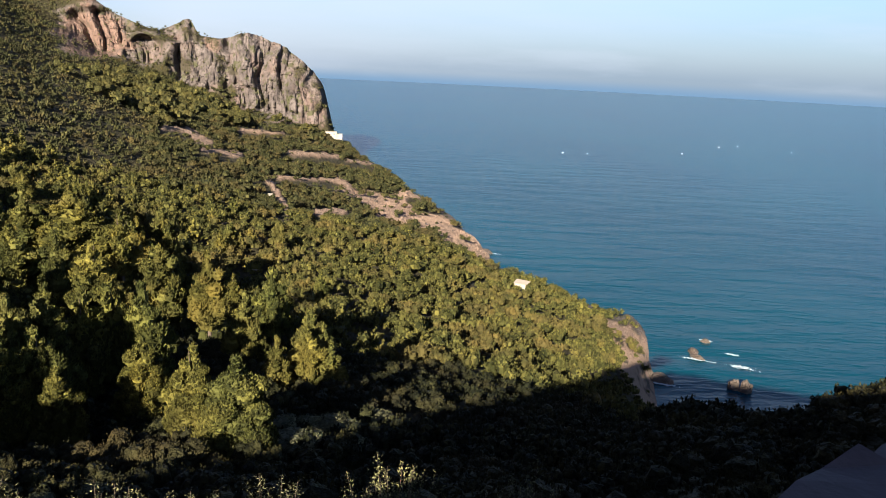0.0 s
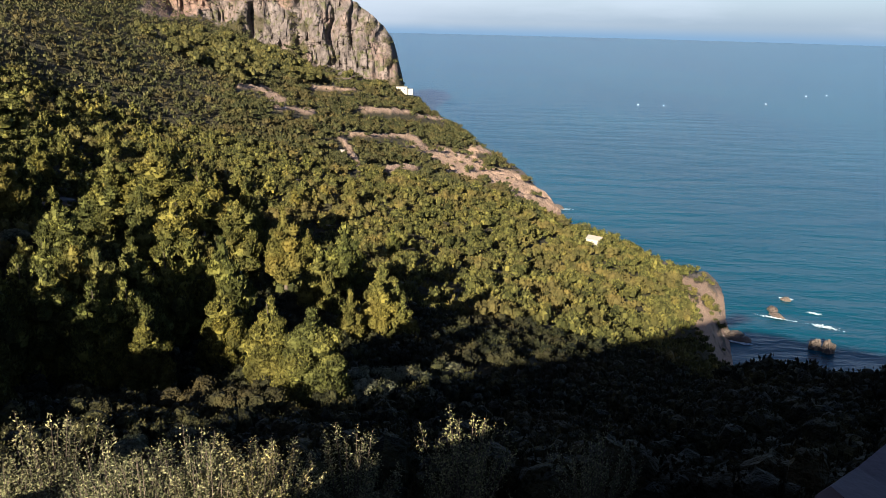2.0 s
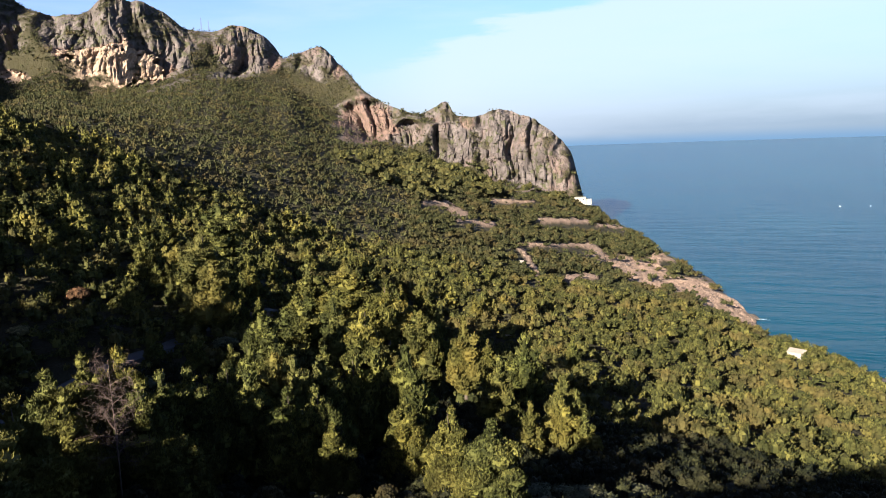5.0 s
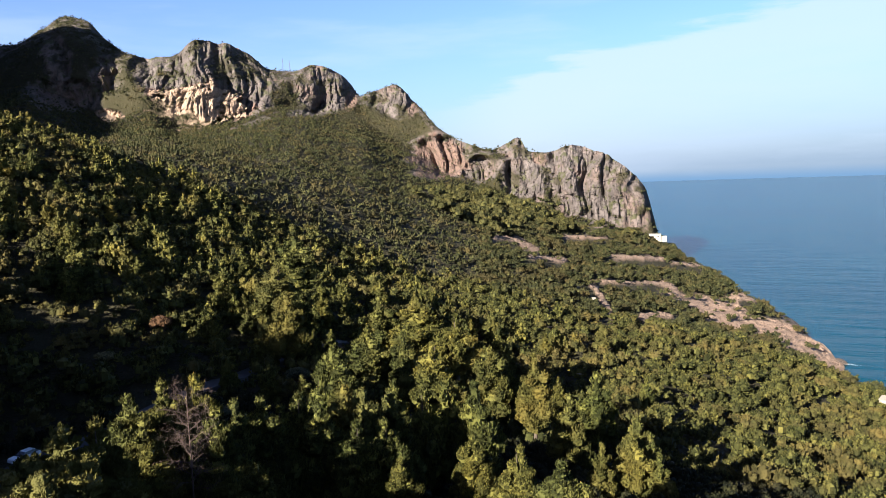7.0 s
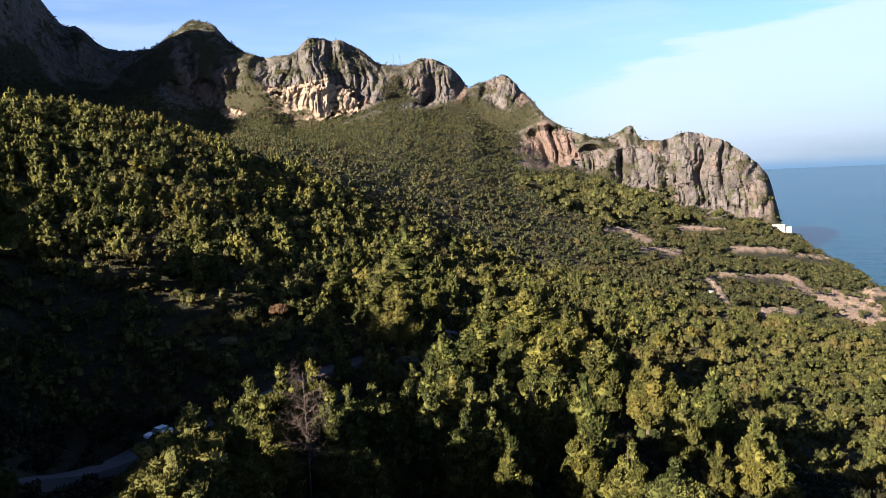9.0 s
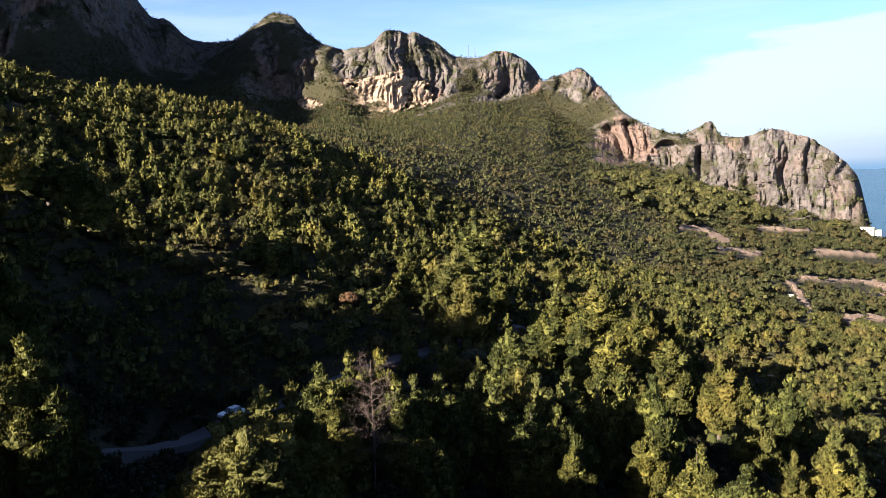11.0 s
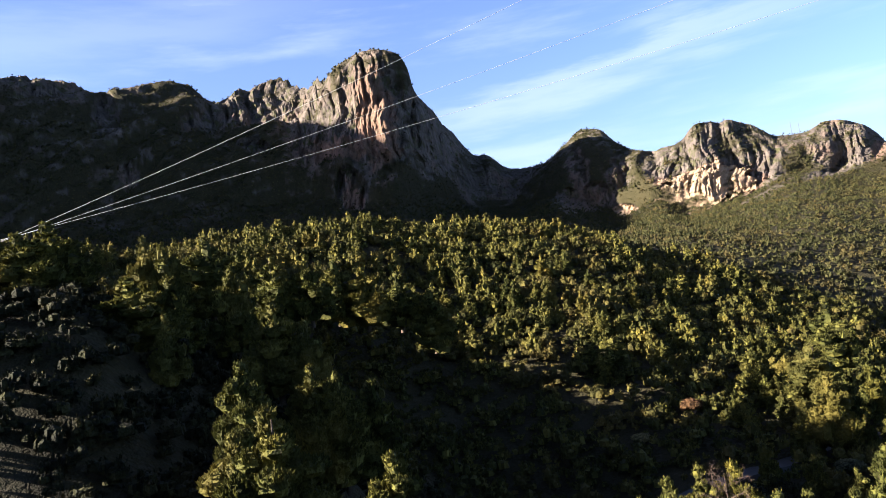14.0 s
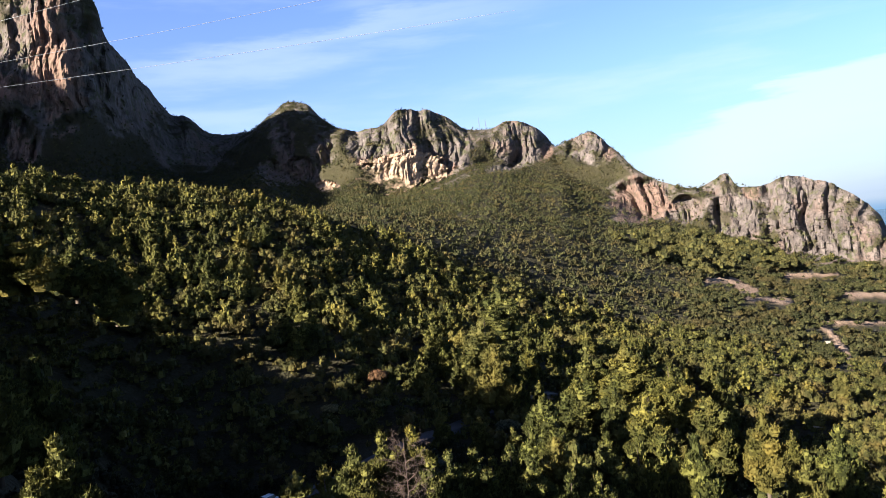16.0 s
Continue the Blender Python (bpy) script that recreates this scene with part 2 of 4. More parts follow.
def box(bm, cx, cy, cz, sx, sy, sz, turn=0.0, bevel=0.0):
    got = bmesh.ops.create_cube(bm, size=1.0, matrix=pose(cx, cy, cz, 0, 0, turn) @ Matrix.Diagonal((sx, sy, sz, 1)))
    if bevel:
        edges = list({e for v in got["verts"] for e in v.link_edges})
        bmesh.ops.bevel(bm, geom=edges, offset=bevel, segments=2, affect="EDGES")
    return bm


def tubes(paths, sides=6):
    """Tapered tubes along paths of (x, y, z, radius): one array of verts and one of faces."""
    vs, fs = [], []
    for path in paths:
        pts = np.array([q[:3] for q in path], float)
        rad = [q[3] for q in path]
        start = len(vs)
        for i, c in enumerate(pts):
            d = pts[min(i + 1, len(pts) - 1)] - pts[max(i - 1, 0)]
            d /= np.linalg.norm(d) + 1e-9
            a = np.cross(d, (0.31, 0.93, 0.2))
            a /= np.linalg.norm(a)
            b = np.cross(d, a)
            for k in range(sides):
                w = 2 * math.pi * k / sides
                vs.append(c + rad[i] * (a * math.cos(w) + b * math.sin(w)))
        for i in range(len(pts) - 1):
            for k in range(sides):
                p0, p1 = start + i * sides + k, start + i * sides + (k + 1) % sides
                fs.append((p0, p1, p1 + sides, p0 + sides))
    return np.array(vs), np.array(fs)


def hash01(ix, iy, iz):
    h = (ix * 374761393 + iy * 668265263 + iz * 1274126177) & 0xFFFFFFFF
    h = ((h ^ (h >> 13)) * 1274126177) & 0xFFFFFFFF
    return ((h ^ (h >> 16)) & 0xFFFFFF) / float(0xFFFFFF)


def soft_noise(x, y, z):
    """Value noise from 0 to 1 on arrays."""
    x, y, z = np.broadcast_arrays(x, y, z)
    fx, fy, fz = np.floor(x), np.floor(y), np.floor(z)
    ix, iy, iz = fx.astype(np.int64), fy.astype(np.int64), fz.astype(np.int64)
    ux, uy, uz = x - fx, y - fy, z - fz
    ux, uy, uz = (u * u * (3 - 2 * u) for u in (ux, uy, uz))
    total = 0
    for dx in (0, 1):
        for dy in (0, 1):
            for dz in (0, 1):
                w = (ux if dx else 1 - ux) * (uy if dy else 1 - uy) * (uz if dz else 1 - uz)
                total = total + w * hash01(ix + dx, iy + dy, iz + dz)
    return total


def layered(x, y, z, octaves=4, gain=0.5):
    total, amp, norm = 0, 1.0, 0.0
    for k in range(octaves):
        total = total + amp * soft_noise(x * 2 ** k + 17 * k, y * 2 ** k - 5 * k, z * 2 ** k + 3 * k)
        norm += amp
        amp *= gain
    return total / norm


def smooth01(x, lo, hi):
    u = np.clip((x - lo) / (hi - lo), 0, 1)
    return u * u * (3 - 2 * u)


def monotone(xs, ys, at):
    """A shape-keeping cubic through the columns ys[i] at xs[i]."""
    xs, ys = np.asarray(xs, float), np.asarray(ys, float)
    h = np.diff(xs).reshape((-1,) + (1,) * (ys.ndim - 1))
    d = np.diff(ys, axis=0) / h
    m = np.zeros_like(ys)
    same = d[:-1] * d[1:] > 0
    safe = np.where(same, d[:-1] + d[1:], 1)
    m[1:-1] = np.where(same, 2 * d[:-1] * d[1:] / safe, 0)
    m[0], m[-1] = d[0], d[-1]
    i = np.clip(np.searchsorted(xs, at, side="right") - 1, 0, len(xs) - 2)
    shape = (-1,) + (1,) * (ys.ndim - 1)
    u = ((at - xs[i]) / np.diff(xs)[i]).reshape(shape)
    hh = np.diff(xs)[i].reshape(shape)
    return ((2 * u**3 - 3 * u**2 + 1) * ys[i] + (u**3 - 2 * u**2 + u) * hh * m[i]
            + (-2 * u**3 + 3 * u**2) * ys[i + 1] + (u**3 - u**2) * hh * m[i + 1])


# ---- the lie of the land: lines along which the slope changes, as bearing (degrees, clockwise), distance and height ----
# beyond bearings -97 and 37 unseen banks and ridges are raised to cast shade
SHOULDER = [
    (-180, 6.8, 97.6), (-150, 6.8, 97.6), (-130, 5, 97.6), (-110, 2.5, 97.6), (-90, 1.2, 97.6), (0, 1.2, 97.6),
    (60, 1.2, 97.6), (90, 3, 97.6), (115, 6.6, 97.6), (150, 6.8, 97.6),
]
VERGE = [
    (-180, 9, 105), (-168, 9, 105), (-152, 9, 99.5), (-120, 9, 97), (-100, 9, 96.5), (-60, 9, 95), (-30, 9, 93),
    (0, 9, 93), (20, 9, 93), (40, 9, 95), (90, 9, 96), (115, 9, 99), (140, 9, 101.5), (165, 9, 105),
]
BANK = [
    (-180, 30, 106), (-160, 30, 105), (-140, 30, 102), (-120, 30, 99), (-100, 30, 91), (-88, 30, 86.5), (-78, 30, 84),
    (-60, 30, 80), (-40, 30, 79), (-20, 30, 78), (0, 30, 78), (20, 30, 80), (40, 30, 84),
    (70, 30, 90), (90, 30, 98), (110, 30, 104), (135, 30, 106), (160, 30, 107), (172, 30, 104),
]
GULLY = [
    (-180, 62, 112), (-160, 64, 109), (-150, 68, 109), (-142, 74, 108), (-137, 78, 106), (-132, 82, 102), (-126, 86, 100),
    (-118, 86, 100), (-108, 80, 96), (-100.56, 62, 90.5), (-90.44, 62, 87), (-85, 62, 84.5), (-80.25, 62, 80.5),
    (-60.06, 62, 71), (-45.09, 62, 70.4), (-30.04, 62, 67.5), (-15.86, 62, 65.5), (0.42, 62, 62.5), (12.59, 62, 64.5),
    (18.64, 62, 69.5), (22.66, 62, 71.2), (27.7, 62, 71.6), (31, 62, 74.3), (33.75, 62, 76), (38, 62, 75), (44, 62, 68),
    (60, 62, 62), (90, 62, 68), (110, 70, 102), (125, 74, 110), (140, 74, 118), (150, 70, 118), (163, 64, 116),
]
SHADE_FOOT = [
    (-180, 110, 112), (-140, 112, 110), (-132, 112, 107), (-124, 110, 108), (-118.8, 124, 114), (-115.6, 139, 120),
    (-113, 146, 120), (-110, 140, 116.6), (-105, 122, 114), (-100.56, 110, 108), (-90.55, 110, 107), (-84.48, 110, 98),
    (-76.32, 110, 84), (-68.14, 110, 68.2), (-60.08, 110, 59.5), (-52.08, 110, 58.8), (-45.06, 110, 62.1),
    (-38.04, 110, 59.3), (-19.9, 110, 53.4), (0.37, 110, 48.5), (12.54, 110, 45.7), (20.65, 110, 41.9), (27.74, 110, 38.1),
    (33.78, 110, 46.3), (40.86, 110, 52.5), (90, 110, 56), (110, 115, 104), (140, 115, 120), (160, 110, 119),
]
LOWER_SPUR = [
    (-180, 200, 108), (-140, 200, 112), (-125, 200, 115), (-117, 190, 122), (-113, 172, 128), (-110.2, 178, 133),
    (-107, 195, 138), (-104, 205, 136), (-101.5, 205, 128), (-99.58, 200, 118.7), (-94.59, 200, 114.6), (-80.5, 200, 108.9),
    (-72.39, 200, 99.3), (-65.27, 200, 88.7), (-58.18, 195, 82.2), (-50.1, 190, 75.7), (-45.06, 190, 69.9),
    (-40.02, 190, 64.1), (-34.99, 190, 60.3), (-27.95, 185, 52.4), (-19.89, 185, 42.4), (-9.78, 190, 36.4),
    (0.34, 190, 30.5), (8.45, 190, 24.7), (14.53, 190, 18.8), (18.61, 190, 5.8), (22.68, 190, -4.1), (40.93, 180, -7.2),
    (90, 180, -6), (115, 200, 60), (140, 200, 100),
]
SPUR_CREST = [
    (-180, 310, 105), (-130, 310, 130), (-112, 310, 150), (-105, 240, 156), (-103.7, 255, 160), (-102.7, 275, 164),
    (-100.62, 290, 151.2), (-97.62, 300, 141), (-90.62, 300, 137.1), (-84.58, 300, 130.3), (-79.55, 300, 134.7),
    (-70.46, 300, 135.5), (-64.89, 310, 131), (-59.31, 330, 129.5), (-54.24, 340, 123.9), (-50.18, 350, 115.3),
    (-46.12, 350, 103.6), (-42.08, 350, 94.9), (-38.84, 350, 85.1), (-35.4, 350, 75.3), (-31.97, 340, 63.3),
    (-24.92, 310, 47.5), (-17.87, 310, 40.6), (-9.8, 320, 30.7), (0.3, 330, 15.8), (3.54, 332, 9.8), (4.96, 330, 7.8),
    (8.4, 300, 10.9), (12.05, 275, 10), (15.1, 257, 10.1), (16.32, 252, 7.1), (17.55, 250, 0), (19.58, 260, -6.9),
    (40.86, 260, -8.8), (90, 260, -10), (135, 310, 60),
]
HOLLOW = [
    (-180, 430, 100), (-130, 430, 150), (-115, 420, 165), (-105, 420, 150), (-100.57, 420, 128.1), (-90.57, 420, 120.8),
    (-70.4, 420, 117.8), (-60.3, 420, 122.5), (-54.23, 420, 121.4), (-50.18, 430, 115.9), (-46.14, 430, 115.4),
    (-42.09, 430, 109.9), (-39.06, 430, 102.1), (-35.02, 430, 91.4), (-31.99, 430, 81.5), (-24.93, 430, 59.7),
    (-17.87, 430, 42.8), (-9.81, 440, 24.9), (-3.75, 440, 11.9), (0.89, 448, 5), (2.92, 418, 2), (3.73, 412, -1.1),
    (4.85, 395, -6.1), (10.42, 380, -8.9), (40.79, 380, -7.8), (90, 380, -10), (135, 430, 20),
]
CLIFF_FOOT = [
    (-180, 600, 110), (-130, 600, 180), (-115, 650, 210), (-105, 700, 220), (-97.63, 730, 215.9), (-90.64, 740, 218),
    (-80.6, 750, 224.3), (-71.51, 750, 222.4), (-69.47, 714, 203.2), (-66.45, 700, 206.1), (-63.41, 759, 212.1),
    (-57.31, 883, 198.9), (-53.27, 837, 199.6), (-49.2, 806, 168.4), (-46.17, 770, 166.6), (-44.14, 775, 155.9),
    (-42.12, 775, 159.4), (-39.1, 790, 171.2), (-35.67, 830, 180.9), (-31.53, 840, 166.5), (-29.5, 828, 149.6),
    (-26.97, 805, 127.6), (-24.95, 785, 108.6), (-21.42, 770, 84.6), (-17.89, 760, 67.6), (-15.37, 750, 51.6),
    (-12.85, 750, 46.7), (-9.62, 750, 36.7), (-8.31, 750, 24.6), (-6.29, 690, 13.4), (-4.07, 600, 10.3), (-1.74, 530, 6.1),
    (0.89, 500, 0.1), (3.33, 450, -8), (40.76, 450, -7.1), (135, 560, -10),
]
SKYLINE_INLAND = [
    (-180, 760, 120), (-140, 900, 400), (-125, 1000, 590), (-114, 1020, 600), (-109, 960, 500), (-104, 910, 455),
    (-97.78, 940, 432.1), (-89.25, 950, 425.8), (-85.83, 950, 411.5), (-82.92, 950, 414.2), (-80.6, 950, 407.7),
    (-78.78, 950, 387), (-76.77, 950, 407.7), (-74.25, 950, 412.9), (-72.14, 880, 386.8), (-70.42, 807, 365.1),
    (-68.52, 785, 374.6), (-67.12, 775, 379.4), (-65.3, 772, 375.9), (-64.19, 774, 369.9), (-63.57, 778, 353.1),
    (-63.34, 783, 332), (-62.09, 850, 323.8), (-60.95, 941, 318.3), (-59.5, 971, 288.9), (-58.39, 935, 279),
    (-56.54, 977, 262.2), (-54.32, 961, 258.9), (-52.41, 946, 274.5), (-50.91, 935, 287.9), (-49.69, 925, 283),
    (-48.56, 905, 260.1), (-46.93, 845, 233.8),
]
SKYLINE_SEAWARD = [
    (-44.4, 835, 231.5), (-42.6, 835, 249.2), (-40.98, 840, 250.6), (-39.05, 855, 240.9), (-37.32, 875, 224.1),
    (-35.8, 880, 222.4), (-34.19, 880, 230.8), (-32.77, 880, 226.1), (-31.55, 885, 211.1), (-30.83, 890, 194),
    (-29.63, 890, 201.3), (-28.22, 890, 206.6), (-26.8, 885, 186.5), (-24.97, 823, 150.2), (-22.34, 812, 129.2),
    (-21.03, 807, 124.3), (-19.72, 803, 130.5), (-18.92, 801, 136.6), (-18.11, 799, 121.5), (-17, 794, 118.5),
    (-14.78, 788, 124.7), (-12.77, 788, 116.7), (-11.15, 788, 102.6), (-9.53, 788, 79.4), (-8.92, 788, 51),
    (-8.41, 772, 26.7), (-7.8, 772, 17.6), (-6.29, 720, 8.4), (-4.07, 640, 3.3), (-1.74, 570, -2.9), (0.89, 540, -5.9),
    (5.33, 520, -8.7), (40.74, 520, -6.3), (135, 660, -10),
]


def line(stations, at):
    s = sorted(stations)
    s = [(s[-1][0] - 360, *s[-1][1:])] + s + [(s[0][0] + 360, *s[0][1:])]
    b = np.array([q[0] for q in s], float)
    return monotone(b, np.array([q[1:] for q in s], float), at)


BEARINGS = np.concatenate([np.arange(-180, -97, 1.5), np.arange(-97, 37, 0.1), np.arange(37, 180.1, 1.5)])
SPLITS = [6, 8, 12, 16, 20, 22, 26, 46, 74, 10, 5]
STEPS = np.concatenate([[0.0]] + [k + (np.arange(n) + 1) / n for k, n in enumerate(SPLITS)])
FOOT, TOP = 8, 9


def land():
    B = BEARINGS
    rings = [line(SHOULDER, B)]
    for st in (VERGE, BANK, GULLY, SHADE_FOOT, LOWER_SPUR, SPUR_CREST, HOLLOW, CLIFF_FOOT):
        rings.append(line(st, B))
    top = line(SKYLINE_INLAND + SKYLINE_SEAWARD, B)
    inland = smooth01(-B, 24, 44) * smooth01(B, -200, -180)
    rings.append(top)
    rings.append(np.stack([top[:, 0] + 220, inland * top[:, 1] * 0.8 - (1 - inland) * 10], 1))
    rings.append(np.stack([top[:, 0] + 800, inland * 200 - (1 - inland) * 10], 1))
    rings = np.array(rings)          # ring, bearing, (r, z)
    grid = monotone(np.arange(len(rings)), rings, STEPS)
    # rock faces stand up steeply from their foot and round off towards the top
    u = np.clip(STEPS - FOOT, 0, 1)[:, None]
    between = ((STEPS > FOOT) & (STEPS < TOP))[:, None]
    steep = rings[FOOT][None, :, :] * (1 - u[:, :, None]) + rings[TOP][None, :, :] * u[:, :, None]
    steep[:, :, 0] = rings[FOOT][None, :, 0] + (rings[TOP] - rings[FOOT])[None, :, 0] * u ** 2.2
    much = np.interp(B, [-100, -60, -55, -50, -33, -31, -26.5, -24, -9, -8], [0.6, 0.8, 0.6, 1, 0.9, 0.3, 0.3, 1, 1, 0])[None, :, None]
    grid = np.where(between[:, :, None], grid * (1 - much) + steep * much, grid)
    return grid[:, :, 0], grid[:, :, 1]


R, Z = land()
S = STEPS[:, None]
BB = np.radians(BEARINGS)[None, :]
X, Y = R * np.sin(BB), R * np.cos(BB)
# rolling ground, calmer near the eye, at the shore and on the skyline
calm = smooth01(R, 25, 120) * (1 - 0.6 * smooth01(S, 8.2, 8.9)) * smooth01(Z, 2, 30)
Z = Z + calm * ((layered(X / 70, Y / 70, 0.5 + 0 * X) - 0.5) * 9 + (layered(X / 17, Y / 17, 3.5 + 0 * X) - 0.5) * 3.0)
# bare rock: bearing and height angle of each outcrop as seen from the road, half its width and height, how bare it is
ROCKS_SEAWARD = [
    (-41.4, 7.1, 4.2, 2.8, 1), (-45.4, 8.0, 1.7, 1.2, 0.9), (-40.6, 9.5, 2.6, 0.8, 0.8), (-34.8, 4.85, 1.3, 0.3, 0.9), (-33.4, 6.7, 2.4, 1.7, 0.95),
    (-28.2, 5.6, 1.9, 1.2, 0.95), (-25.0, 1.3, 2.3, 1.5, 1), (-21.9, 0.2, 1.3, 1.0, 0.85), (-19.1, 1.9, 1.8, 1.0, 1),
    (-18.3, -0.7, 1.9, 2.0, 0.9), (-13.6, -0.6, 3.6, 3.2, 1), (-12.2, -1.9, 4.2, 2.6, 1), (-10.4, -2.6, 1.5, 2.1, 1),
]
ROCKS_INLAND = [
    (-51.7, 8.4, 0.8, 1.5, 1), (-51.3, 6.3, 2.2, 1.0, 0.9), (-48.7, 7.6, 1.0, 1.2, 0.85), (-48.7, 4.85, 0.8, 0.4, 1), (-66.8, 15.0, 2.8, 4.8, 1),
    (-71.3, 15.2, 2.6, 3.0, 0.9), (-69.3, 9.6, 1.1, 1.8, 0.9), (-62.2, 13.6, 2.3, 4.0, 0.95), (-58.0, 9.2, 3.2, 2.0, 0.75),
    (-75.6, 16.8, 3.6, 1.3, 0.9), (-88.5, 18.4, 5.5, 0.9, 0.75), (-86.4, 16.1, 0.9, 1.5, 0.9), (-85.3, 12.3, 0.7, 0.7, 0.9),
    (-79.7, 15.7, 1.7, 0.6, 0.85), (-76.2, 13.6, 1.0, 0.6, 0.85),
]
# where rock has lately broken away it is pale, or red with iron
ROCKS_FRESH = [
    (-42.6, 5.6, 3.1, 1.6, 1), (-48.7, 4.85, 0.8, 0.4, 0.95), (-25.1, 1.2, 2.0, 1.4, 0.6), (-66.6, 14.6, 1.5, 4.4, 0.7), (-69.2, 13.1, 2.8, 0.9, 0.75),
    (-69.2, 9.2, 0.7, 1.5, 0.65), (-17.3, 1.0, 0.5, 0.7, 0.5), (-31.6, 5.4, 0.5, 0.9, 0.6), (-26.9, 5.2, 0.5, 0.8, 0.5), (-51.2, 6.2, 2.0, 0.8, 0.4),
]


def seen_at():
    """The height angle of the land as seen from the road."""
    return np.degrees(np.arctan2(Z - EYE, R))


def patches(spots, edge, soft=0.3):
    """How far each point of the land belongs to the patches, with ragged edges."""
    el, total = seen_at(), 0
    for b, e, wb, we, much in spots:
        near = 1.2 - np.hypot((BEARINGS[None, :] - b) / wb, (el - e) / we) + edge
        total = np.maximum(total, much * smooth01(near, -0.02, soft))
    return total


arc = np.radians(BEARINGS)[None, :] * R
span = np.radians(BEARINGS)[None, :] * 780 + (layered(np.radians(BEARINGS)[None, :] * 9, Z / 40, 0.3 + 0 * X, 3) - 0.5) * 30
ledge = (layered(arc / 13, Z / 11, 6.6 + 0 * X, 4, 0.62) - 0.5) * 1.5
face = patches(ROCKS_SEAWARD + ROCKS_INLAND, ledge) * smooth01(S, 7.2, 7.6) * (1 - smooth01(S, 9.0, 9.3))
# green ledges break the rock
face = face * (1 - 0.8 * smooth01(layered(arc / 15, Z / 11, 2.2 + 0 * X, 3, 0.6), 0.60, 0.68))
FRESH = patches(ROCKS_FRESH, ledge)


def crease(width, height, seed):
    """Rounded ribs with narrow clefts between them, from 0 to 1 in the clefts."""
    return (1 - np.abs(2 * soft_noise(span / width, Z / height, seed + 0 * X) - 1)) ** 3


def blocks(width, height, seed):
    """Jointed rock: uneven columns, each broken at its own heights."""
    u = span / width + (soft_noise(span / width * 0.6, Z / (3 * height), seed + 0.5 + 0 * X) - 0.5) * 1.6
    ix = np.floor(u).astype(np.int64)
    iz = np.floor(Z / height + hash01(ix, 0 * ix + 3, 0 * ix + seed) * 3).astype(np.int64)
    return hash01(ix, iz, 0 * ix + seed + 7) - 0.5


cliffy = patches(ROCKS_SEAWARD + ROCKS_INLAND, 0 * Z, 0.4) * smooth01(S, 7.4, 7.9) * (1 - smooth01(S, 9.0, 9.4))
grain = layered(span / 5, Z / 6, 8.3 + 0 * X, 3, 0.7) - 0.5
swell_ = layered(span / 60, Z / 130, 4.3 + 0 * X, 2) - 0.5
R = R + cliffy * (swell_ * 26 + (1 - 0.6 * smooth01(FRESH, 0.75, 0.95)) * (crease(34, 140, 1.5) * 17 + crease(13, 50, 7.5) * 11 + crease(5.5, 20, 3.5) * 6.5) + crease(2.8, 9, 9.5) * 2.5 + blocks(9, 22, 23) * 3.5 + blocks(4.5, 10, 41) * 2.2 + grain * 4 - 6)
Z = Z + cliffy * ((layered(arc / 14, R / 14, 1.7 + 0 * X, 3, 0.6) - 0.5) * 5)
# the broken tip of the near headland
tip = smooth01(BEARINGS, 13.2, 14.4)[None, :] * (1 - smooth01(BEARINGS, 18, 19.5)[None, :]) * smooth01(S, 5.35, 5.6) * (1 - smooth01(S, 6.6, 7.0))
crags = np.floor(arc / 3.2 + 2 * layered(Z / 5, R / 9, 0.7 + 0 * X, 2)).astype(np.int64)
R = R + tip * ((hash01(crags, np.floor(Z / 4.5 + hash01(crags, 0 * crags, 0 * crags) * 2).astype(np.int64), 0 * crags + 5) - 0.5) * 4.5 + (layered(arc / 2.5, Z / 3, 3.1 + 0 * X, 3, 0.65) - 0.5) * 6)
# the scrubby range inland is broken by spurs and hollows
inland_range = smooth01(-BEARINGS, 67, 72)[None, :] * smooth01(S, 7.6, 8.1) * (1 - smooth01(S, 9.0, 9.6))
Z = Z + inland_range * ((layered(arc / 60, R / 70, 7.7 + 0 * X, 4, 0.6) - 0.5) * 46 + (layered(arc / 9, R / 9, 1.1 + 0 * X, 3, 0.6) - 0.5) * 9)
X, Y = R * np.sin(BB), R * np.cos(BB)
nr, nb = X.shape
# where the ground shows through
ROCKY = np.clip(face * 1.15, 0, 1)
# rock breaks through the growth on the tops and on the inland range
outcrop = smooth01(layered(X / 7, Y / 7, Z / 5, 3, 0.6), 0.50, 0.58)
ROCKY = np.maximum(ROCKY, 0.8 * outcrop * smooth01(S, 8.6, 8.8) * (1 - smooth01(S, 9.2, 9.5)) * smooth01(-BEARINGS, 17, 19)[None, :] * (1 - 0.7 * smooth01(-BEARINGS, 52, 60)[None, :]))
ROCKY = np.maximum(ROCKY, 0.6 * smooth01(layered(X / 14, Y / 14, Z / 8, 3, 0.6), 0.58, 0.66) * inland_range)
# the low sea cliffs
shore = smooth01(-Z, -9, -2) * smooth01(BEARINGS, -10, -4)[None, :] * smooth01(S, 5.2, 5.8)
scar = smooth01(BEARINGS[None, :] - 13.5 - (264 - R) * 0.03, -0.15, 0.35) * (1 - smooth01(BEARINGS, 19, 20)[None, :]) * smooth01(R, 200, 210) * (1 - smooth01(R, 280, 290))
scar = scar * smooth01(layered(X / 5, Y / 5, Z / 5, 3, 0.6), 0.30, 0.40)
ROCKY = np.clip(np.maximum(np.maximum(ROCKY, shore), scar), 0, 1)
